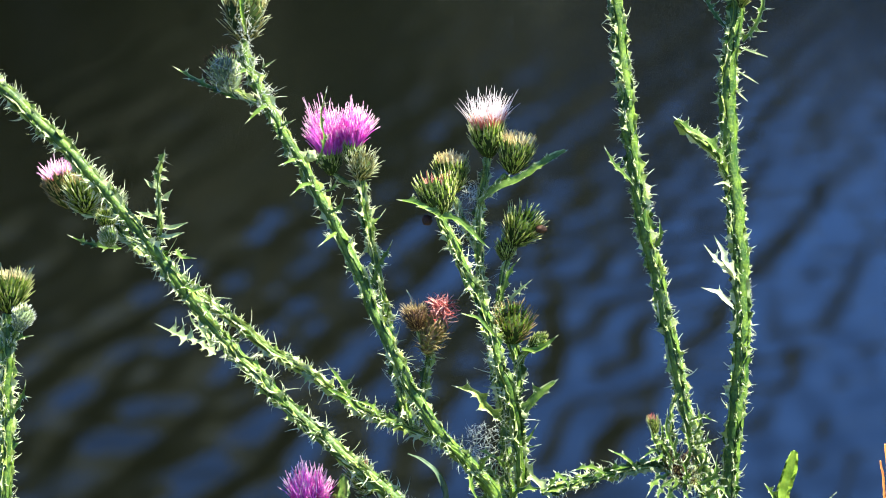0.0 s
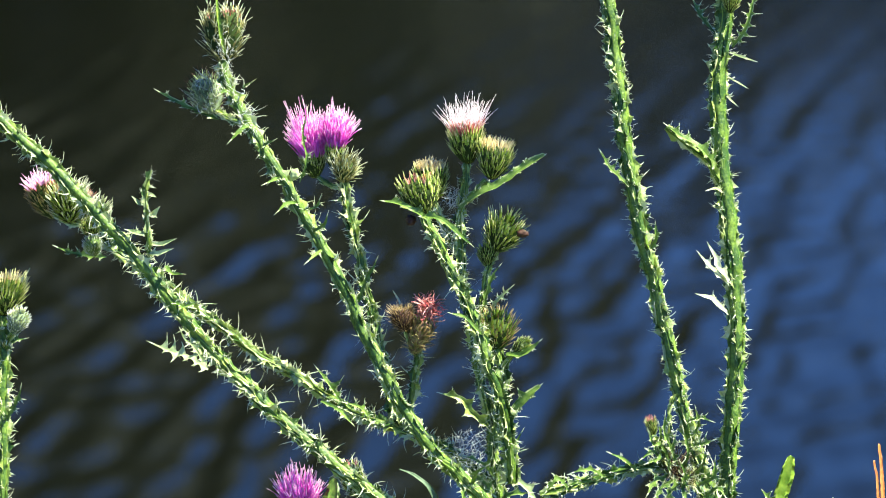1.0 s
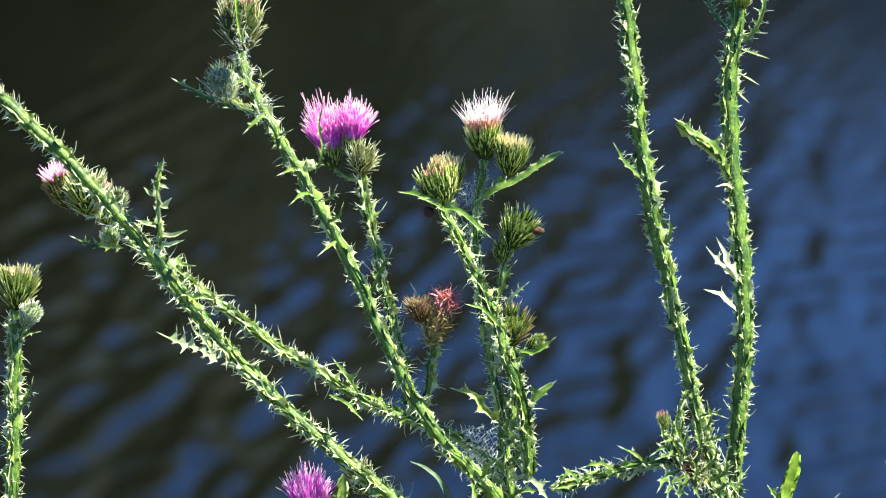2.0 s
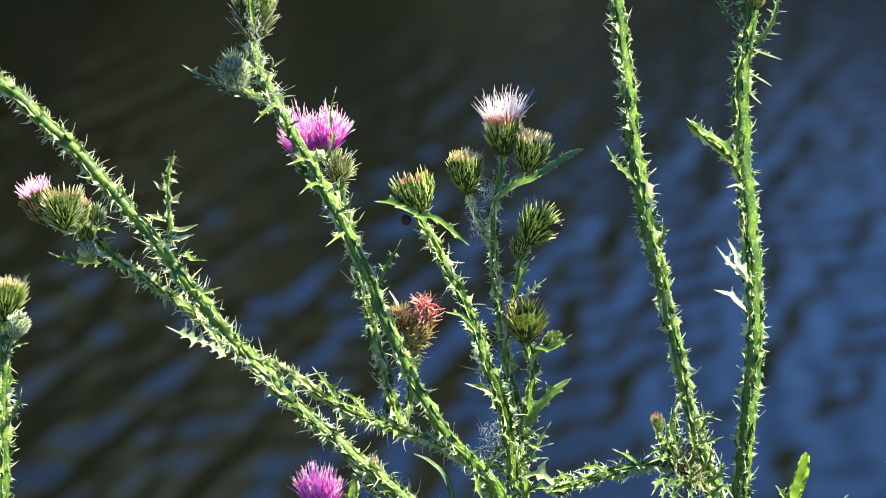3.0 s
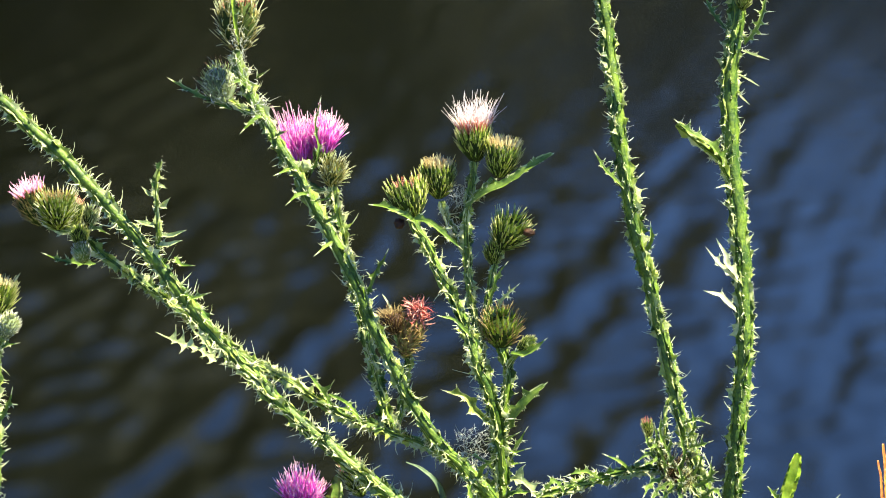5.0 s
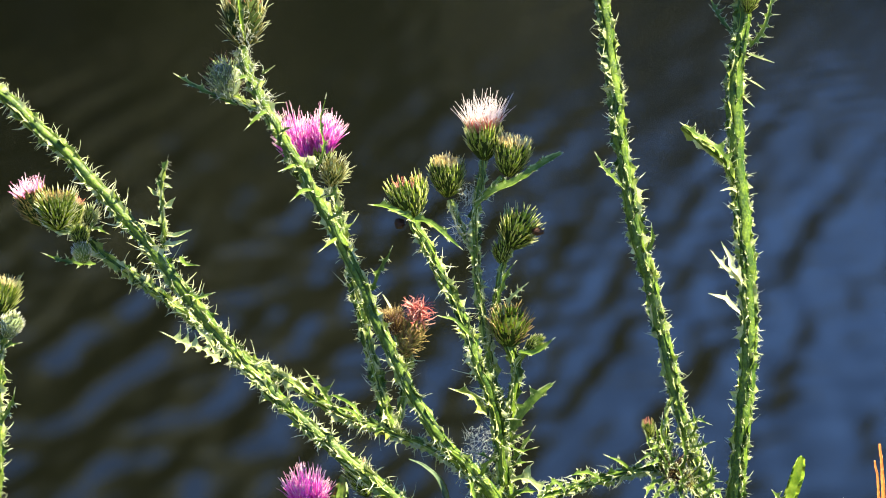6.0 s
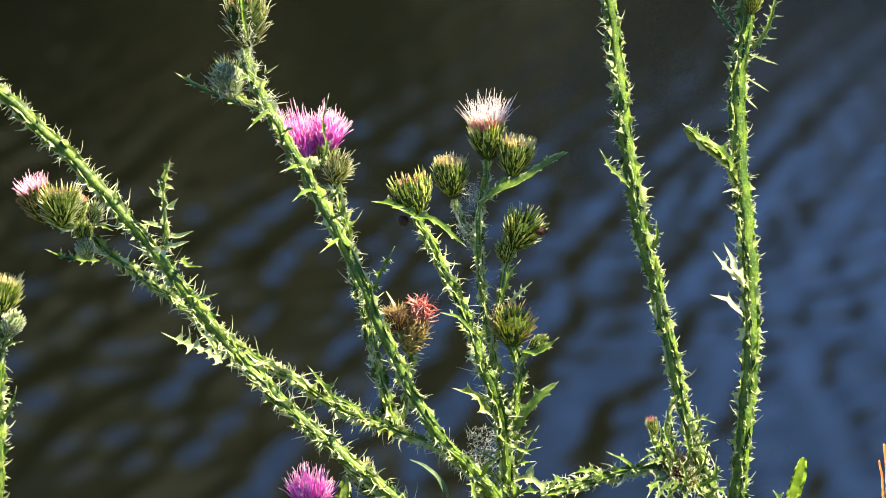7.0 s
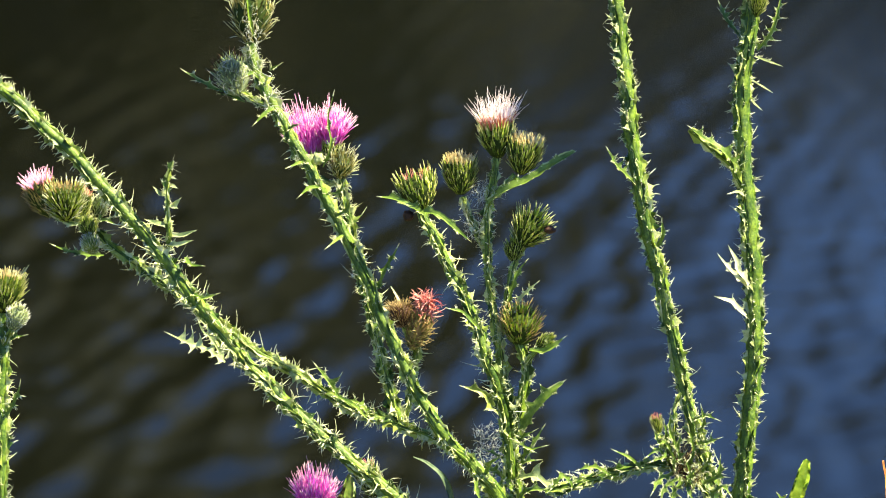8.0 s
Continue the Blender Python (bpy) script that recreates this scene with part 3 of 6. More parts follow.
def plant_leaning():
    """The dark stem leaning in front of the magenta flowers, two closed heads at its top."""
    p = thing("thistle_plant", at(2.16, -41.99, 2.2), "dark green leaning thistle stem with two closed spiny heads", PLANT, GROUP)
    stem(p, [(2.16, -42.48, 2.2), (2.27, -26.07, 2), (2.38, -13.7, 1.4), (2.2, -10.32, 1.2), (1.3, -8.93, 1.4), (0.36, -8.03, 1.6), (-0.31, -7.17, 1.8), (-0.94, -6.16, 1.8), (-1.55, -4.97, 1.8), (-2.11, -3.85, 1.8), (-2.63, -2.68, 1.8),
             (-3.13, -1.51, 1.8), (-3.73, -0.2, 1.8), (-4.32, 0.92, 1.8), (-4.86, 2, 1.8), (-5.38, 3.06, 1.8), (-6, 4.03, 1.8), (-6.61, 5.08, 1.8), (-7.24, 6.21, 1.8), (-7.74, 7.33, 1.8), (-7.8, 8.23, 1.8)], 0.34, 0.17, wing=0.95, spine=1.1, bare=0.38)
    head(p, -7.78, 9.0, 1.8, (0.0, 1, 0.1), 1.8, 2.0, "cream", 1.1, 1.4, 0.5, 0.7, 46, incurve=0.5, slim=0.66, tipmat=SPINE, bractmat=DRYGREEN, tangled=0.5)
    leaf(p, [(-7.74, 8.34, 2.6), (-7.87, 9.02, 3), (-7.96, 9.81, 3.1), (-8.03, 10.82, 3)], 0.2, 1, 0.8, core=0.9, mat=STEM)
    head(p, -8.52, 6.7, 0.4, (-0.3, 1, -0.1), 1.7, 1.5, "", 0.75, 1.2, bractmat=PALELEAF, tipmat=DARK, bodymat=WOOL, slim=0.6)
    fuzz(p, -8.64, 6.77, 1.2, 1.1, 90)
    for q in ((-7.4, 6.88, 2.2), (-6.95, 5.76, 2.2), (-7.78, 8.01, 2.2), (-7.74, 8.91, 2.6)):
        fuzz(p, *q, 0.75, 45)
    stem(p, [(-7.24, 5.64, 1.4), (-7.74, 5.87, 0.9), (-8.23, 6.14, 0.5)], 0.10, 0.10, "branch", 0.6, 0.8)
    leaf(p, [(-8.07, 5.76, 0.6), (-8.97, 6.14, 0.4), (-9.76, 6.54, 0.3), (-10.44, 6.95, 0.2)], 0.5, 4, 1.0)
    leaf(p, [(-4.93, 3.17, 2.2), (-4.63, 4.03, 2.4), (-4.75, 5.08, 2.6), (-4.54, 6.05, 2.8)], 0.24, 4, 0.9, core=0.6)
    lump(p, -5.11, 3.5, 2.6, 0.18, PALELEAF, "small_bud", "pale green unopened bud", (1, 1.15, 1))
    leaf(p, [(-2.74, -1.66, 2), (-2.45, -0.88, 2.2), (-2.11, -0.31, 2.4), (-1.98, -0.04, 2.5)], 0.4, 3, 1.0)
    # This leaf's darker material makes it look shaded.
    leaf(p, [(0.3, -12.5, 1.2), (0.3, -10.3, 1.7), (-0.05, -9.25, 2), (-0.7, -8.65, 2.1), (-1.3, -8.35, 2.2)], 0.34, 0, 0.6, face=(-0.3, 0.6, 0.5), mat=SHADELEAF, core=0.9)
    for b in ([(-7.4, 6.54, 1.9), (-7.74, 6.88, 2.3), (-8.01, 6.77, 2.5)], [(-6.84, 5.53, 1.9), (-7.24, 5.31, 2.3), (-7.62, 4.93, 2.5)], [(-6.39, 4.63, 1.9), (-5.94, 4.86, 2.3)], [(-5.04, 2.38, 2), (-5.49, 2.32, 2.4), (-5.82, 2.05, 2.6)],
              [(-4.48, 1.15, 2), (-4.03, 1.42, 2.4), (-3.87, 1.82, 2.6)], [(-4.81, 2.05, 2), (-4.32, 2.16, 2.4), (-4.14, 2.5, 2.6)], [(1.03, -8.86, 1.4), (0.81, -8.41, 1.9), (0.36, -8.07, 2.2)], [(1.48, -9.2, 1.3), (1.75, -8.64, 1.8), (2.16, -8.34, 2.1)],
              [(1.26, -8.97, 1.4), (1.21, -9.65, 1.9), (1.48, -10.21, 2.1)]):
        leaf(p, b, rnd(0.2, 0.32), 2, 1.1)
    for a in ([(-7.06, 6.99, 1.9), (-6.72, 7.22, 2.2)], [(-4.14, 0.47, 2), (-4.7, 0.02, 2.5)], [(-5.71, 3.4, 2), (-6.27, 3.17, 2.6)]):
        leaf(p, a, 0.2, 1, 1.2)
    return p


def plant_flowering():
    """The plant behind with the magenta flowers, the fading head far out on a branch and the withered red one."""
    p = thing("thistle_plant", at(2.16, -41.99, -1.6), "branching thistle with magenta flowers and one withered red head", PLANT, GROUP)
    stem(p, [(2.16, -42.48, -1.6), (2.29, -23.82, -1.6), (2.38, -12.57, -1.6), (1.98, -9.87, -1.4), (1.03, -8.57, -1.2), (-0.43, -7.58, -1.2), (-1.89, -7.08, -1.2), (-3.24, -6.61, -1.2), (-4.59, -5.87, -1.2), (-5.94, -4.99, -1.2), (-7.51, -4.07, -1.2),
             (-8.75, -3.17, -1.2), (-9.99, -2.27, -1.2), (-11, -1.51, -1.2), (-12.12, -0.7, -1.2), (-13.25, 0.13, -1.2), (-14.26, 1.03, -1.2), (-14.98, 1.55, -1.2)], 0.22, 0.11, spine=1.3, wing=1.05)
    stem(p, [(-14.2, 0.95, -1.2), (-14.9, 1.05, -1.2), (-15.6, 1.35, -1.3)], 0.09, 0.09, "branch", 0.6, 0.6)
    head(p, -15.83, 1.91, -1.3, (-0.35, 1, 0.3), 1.55, 1.5, "fading", 0.8, 0.9, 0.72, 0.6, 110, tipmat=TAN, bractmat=DRYGREEN)
    head(p, -14.98, 1.72, -1, (0.0, 1, 0.3), 1.6, 1.4, "dry", 1.0, 1.2, 0.42, 0.6, 90, tipmat=SPINE)
    head(p, -14.35, 1.6, -1.3, (0.15, 1, 0.1), 0.8, 1.1, "blush", 0.9, 1.0, 0.4, 0.5, 40)
    head(p, -13.75, 1.45, -1.9, (0.25, 1, 0.2), 0.75, 0.9, "", 1.1, 1.3, tipmat=SPINE, bractmat=PALELEAF)
    head(p, -14.08, 0.74, 0.1, (-0.1, 1, 0.4), 0.8, 0.8, "", 0.9, 1.0)
    head(p, -13.99, 0.07, 0.3, (-0.2, 1, 0.5), 0.85, 0.75, "", 0.65, 1.0, tipmat=HAIR, bractmat=PALELEAF, bodymat=LEAF, slim=1.3)
    leaf(p, [(-13.47, -0.31, -0.6), (-14.26, -0.25, -0.5), (-14.93, -0.13, -0.4), (-15.45, 0.09, -0.3)], 0.4, 4, 0.9)
    leaf(p, [(-14.03, 0.92, -0.8), (-13.47, 1.1, -0.5), (-13.02, 0.92, -0.2)], 0.4, 3, 0.8)
    leaf(p, [(-4.14, -6, -1), (-4.48, -5.49, -0.8), (-4.81, -5.04, -0.7), (-5.04, -4.75, -0.6)], 0.55, 3, 1.2)
    leaf(p, [(-2.9, -6.77, -1), (-3.35, -6.27, -0.8), (-3.91, -6.09, -0.6)], 0.4, 3, 1.2)
    # branch with the two magenta flowers
    stem(p, [(-1.78, -6.99, -1.3), (-2.11, -5.82, -1.3), (-2.38, -4.7, -1.3), (-2.74, -3.35, -1.3), (-3.06, -1.78, -1.3), (-3.37, -0.43, -1.3), (-3.69, 0.92, -1.3), (-3.91, 2.05, -1.3), (-4, 2.83, -1.3)], 0.19, 0.14, "branch", spine=1.1)
    head(p, -4.0, 3.15, -1.2, (0.14, 1, 0.1), 1.05, 1.0, "", 1.2, 1.2, tipmat=SPINE, bractmat=DRYGREEN, tangled=0.3)
    stem(p, [(-3.95, 2.5, -1.4), (-4.2, 2.9, -1.5), (-4.38, 3.35, -1.5)], 0.08, 0.08, "branch", 0.5, 0.5)
    stem(p, [(-3.95, 2.4, -1.4), (-4.6, 2.6, -1.8), (-5.15, 2.95, -2)], 0.08, 0.08, "branch", 0.5, 0.5)
    head(p, -4.42, 3.72, -1.5, (0.12, 1, 0.1), 0.95, 0.9, "pink", 0.9, 0.6, 1.6, 0.5, 420)
    head(p, -5.22, 3.3, -2, (-0.14, 1, 0.0), 1.2, 0.9, "pink", 0.8, 0.7, 2.0, 0.5, 520)
    # withered head
    stem(p, [(-1.55, -6.99, -1.6), (-1.26, -5.6, -1.6), (-1.08, -4.48, -1.5), (-1.03, -3.85, -1.4)], 0.12, 0.10, "branch")
    head(p, -1.02, -3.4, -0.7, (0.28, 1, 0.1), 1.15, 1.5, "red", 0.85, 1.5, 0.68, 0.9, 190, tipmat=TAN, bractmat=DRYGREEN, bodymat=DRYBROWN, slim=1.3, tangled=0.6)
    stem(p, [(-1.08, -4.2, -1.4), (-1.35, -3.6, -0.8), (-1.55, -3.2, -0.6)], 0.08, 0.08, "branch", 0.6, 0.6)
    head(p, -1.66, -2.8, -0.5, (-0.2, 1, 0.3), 1.05, 0.9, "dry", 0.8, 1.5, 0.45, 1.0, 50, tipmat=TAN, bractmat=DRYBROWN, bodymat=DARK)
    leaf(p, [(-1.55, -2.79, -1.2), (-1.78, -2.11, -1.1), (-2.07, -1.6, -1)], 0.13, 0, mat=SPINE, name="dry_bract", label="pale dry papery bract", core=0.9)
    # branch beside the tallest stem
    stem(p, [(2.72, -9.2, 0.9), (2.5, -6.84, 1.6), (2.16, -5.6, 2.0), (1.75, -4.48, 2.2), (1.37, -3.35, 2.2), (0.94, -2.23, 2.2), (0.4, -1.1, 2.2), (-0.18, 0.07, 2.2), (-0.65, 0.92, 2.2), (-0.81, 1.37, 2.2)], 0.21, 0.16, "branch", hairs=1.2)
    head(p, -0.94, 2.08, 2.3, (-0.25, 1, 0.15), 1.8, 1.35, "blush", 0.85, 1.15, 0.48, 0.4, 34, incurve=0.25, slim=0.85)
    lump(p, -1.35, 1.19, 2.0, 0.2, DARK, "dead_bud", "dark brown dead bud")
    leaf(p, [(-0.72, 1.26, 2.6), (-1.33, 1.64, 2.9), (-1.89, 1.87, 3.0), (-2.45, 1.96, 3.1)], 0.4, 2, 0.8)
    leaf(p, [(-0.81, 1.37, 2.8), (-0.2, 1.26, 3.1), (0.36, 0.81, 3.1), (1.03, 0.25, 2.8)], 0.4, 2, 0.9)
    leaf(p, [(1.48, -3.35, 2.4), (0.81, -2.68, 2.8), (0.25, -2.5, 3.0)], 0.3, 2, 0.8)
    return p


def plant_crowned():
    """The upright plant with the faded white flower and five green heads."""
    p = thing("thistle_plant", at(2.72, -41.99, 0), "upright thistle crowned by a faded white flower and green heads", PLANT, GROUP)
    stem(p, [(2.72, -42.48, 0), (2.79, -23.82, 0), (2.74, -12.57, 0), (2.74, -9.92, 0), (2.65, -8.75, 0), (2.56, -7.58, 0), (2.43, -6.27, 0), (2.11, -4.7, 0), (1.8, -2.9, 0), (1.55, -1.1, 0), (1.44, 0.47, 0), (1.51, 1.71, 0), (1.66, 2.77, 0), (1.78, 3.3, 0), (1.84, 3.8, 0)], 0.34, 0.11, wing=0.8, spine=0.85, hairs=5.0)
    head(p, 1.82, 4.18, 0, (-0.05, 1, 0.1), 1.55, 1.25, "white", 1.1, 0.7, 1.36, 0.5, 300)
    head(p, 2.88, 3.58, 0.4, (0.18, 1, 0.2), 1.6, 1.35, "bud", 0.88, 1.1, 0.36, 0.5, 200, incurve=0.2, slim=0.85)
    stem(p, [(1.66, 2.0, 0), (2.16, 2.5, 0.2), (2.56, 2.9, 0.4)], 0.09, 0.11, "branch", 0.6, 0.7)
    head(p, 0.36, 2.77, -0.3, (-0.02, 1, 0.15), 1.55, 1.35, "bud", 0.88, 1.15, 0.38, 0.5, 200, incurve=0.2, slim=0.85)
    stem(p, [(1.39, -0.2, 0), (1.08, 0.58, -0.2), (0.72, 1.37, -0.3), (0.49, 2.05, -0.3)], 0.10, 0.11, "branch", 0.6, 0.7, hairs=5.0)
    leaf(p, [(1.48, 1.78, 0.3), (2.16, 2.27, 0.8), (3.06, 2.68, 1), (3.96, 3.31, 1.1), (4.93, 3.85, 1.2)], 0.52, 6, 0.5, face=(0.15, 0.7, 0.7), core=1.3, teeth=0.5, fall=0.32, name="long_leaf", label="long narrow toothed leaf")
    head(p, 3.1, 0.65, 0.3, (0.5, 1, 0.2), 1.6, 1.4, "", 1.0, 0.95)
    lump(p, 3.96, 0.72, 1, 0.19, DARK, "dead_floret", "dark brown shrivelled floret stub", (1.2, 0.85, 1))
    head(p, 2.54, -0.16, 0.2, (-0.05, 1, 0.2), 0.9, 0.9, "", 0.8, 0.9)
    stem(p, [(1.98, -4.03, 0.2), (2.16, -2.68, 0.2), (2.34, -1.55, 0.2), (2.61, -0.54, 0.2), (2.88, 0.02, 0.2)], 0.10, 0.10, "branch", 0.7, 0.8, hairs=6.0)
    leaf(p, [(2.45, -2.68, 0.4), (2.72, -2.11, 0.7), (3.06, -1.73, 0.9), (3.46, -1.39, 1)], 0.42, 5, 0.8, mat=PALELEAF)
    leaf(p, [(2.29, -2.45, 0.5), (2.45, -1.66, 0.8), (2.72, -0.92, 1), (3.01, -0.54, 1.1)], 0.35, 3, 0.8)
    head(p, 2.79, -3.24, 0.6, (0.1, 1, 0.25), 1.7, 1.35, "", 0.95, 0.95, tipmat=TAN)
    head(p, 3.73, -3.85, 0.9, (0.75, 0.7, 0.3), 0.75, 0.9, "", 0.8, 0.7)
    leaf(p, [(3.17, -4.07, 1), (3.85, -4.07, 1.3), (4.52, -3.58, 1.5)], 0.4, 2, 0.8)
    stem(p, [(2.68, -7.62, 0.2), (2.88, -6.27, 0.4), (3.04, -5.04, 0.5), (2.92, -4.3, 0.6), (2.76, -3.8, 0.6)], 0.18, 0.15, "branch", 0.9, 0.9)
    stem(p, [(2.98, -4.7, 0.6), (3.2, -4.35, 0.8), (3.45, -4.1, 0.9)], 0.09, 0.09, "branch", 0.6, 0.6)
    leaf(p, [(2.88, -7.29, 0.6), (3.4, -6.39, 1), (3.96, -5.78, 1.2), (4.52, -5.33, 1.3)], 0.8, 3, 0.8, face=(-0.3, 0.5, 0.85), core=0.95, fall=0.4, fold=0.45, teeth=0.55)
    leaf(p, [(2.38, -6.9, 0.4), (1.75, -6.32, 0.8), (1.37, -5.82, 1), (0.55, -5.55, 1.2)], 0.55, 3, 0.9, face=(-0.2, 0.4, 0.9), core=0.85, teeth=0.6, mat=WING)
    leaf(p, [(2.5, -7.51, 0.3), (2.88, -7.85, 0.8), (3.3, -8.0, 1), (3.75, -7.9, 1.2)], 0.3, 3, 1.1)
    leaf(p, [(2.72, -8.52, 0.3), (3.17, -8.07, 0.8), (3.73, -7.17, 1)], 0.4, 3, 1.0)
    leaf(p, [(2.72, -9.2, 0.3), (3.4, -9.09, 0.8), (3.85, -9.42, 1), (4.3, -9.99, 1.2)], 0.7, 3, 1.0, mat=PALELEAF)
    leaf(p, [(2.5, -9.42, 0.3), (1.75, -8.86, 0.8), (1.03, -8.75, 1)], 0.7, 4, 1.1)
    for b in ([(2.61, -9.65, 0.3), (1.98, -9.42, 0.9), (1.37, -9.6, 1.1)], [(2.61, -8.97, 0.3), (2.16, -8.41, 0.9), (1.48, -8.07, 1.1)], [(2.74, -9.99, 0.3), (3.17, -9.65, 0.9), (3.96, -9.6, 1.1)],
              [(2.7, -8.75, 0.3), (3.1, -8.5, 0.9), (3.5, -8.45, 1.1)], [(2.61, -7.85, 0.3), (3.0, -7.5, 0.9), (3.35, -7.3, 1.1)], [(2.56, -9.87, 0.3), (1.93, -10.1, 0.9), (1.26, -9.87, 1.1)]):
        leaf(p, b, rnd(0.35, 0.55), 3, 1.1)
    fuzz(p, 1.62, -7.85, 0.9, 1.2, 190)
    fuzz(p, 1.17, 2.16, -0.1, 0.6, 90)
    fuzz(p, 0.92, 0.7, -0.1, 0.6, 70)
    return p


def plant_low():
    """The flower that just rises into view from below."""
    p = thing("thistle_plant", at(-5.04, -41.99, -1.8), "low thistle with a bright magenta flower and a green head", PLANT, GROUP)
    stem(p, [(-5.04, -42.48, -1.8), (-5.13, -26.07, -1.8), (-5.26, -14.82, -1.8), (-5.31, -11.11, -1.8)], 0.3, 0.15)
    head(p, -5.31, -10.64, -1.8, (0.05, 1, 0.35), 1.45, 1.2, "pink", 1.0, 0.8, 1.6, 0.58, 560)
    leaf(p, [(-5.13, -12.57, -0.6), (-4.36, -11, -1.2), (-3.95, -9.8, -1.6), (-3.9, -8.95, -1.8)], 1.25, 0, face=(-0.3, -0.5, 0.8), core=0.9, fold=0.3)
    stem(p, [(-5.1, -15.5, -1.8), (-4.0, -12.2, -0.3), (-3.1, -10.6, -0.6), (-2.95, -9.9, -0.6)], 0.16, 0.12, "branch")
    head(p, -3.12, -9.25, -0.6, (-0.42, 1, 0.1), 1.15, 1.3, "blush", 0.95, 0.9, 0.4, 0.5, 26, tipmat=SPINE)
    return p


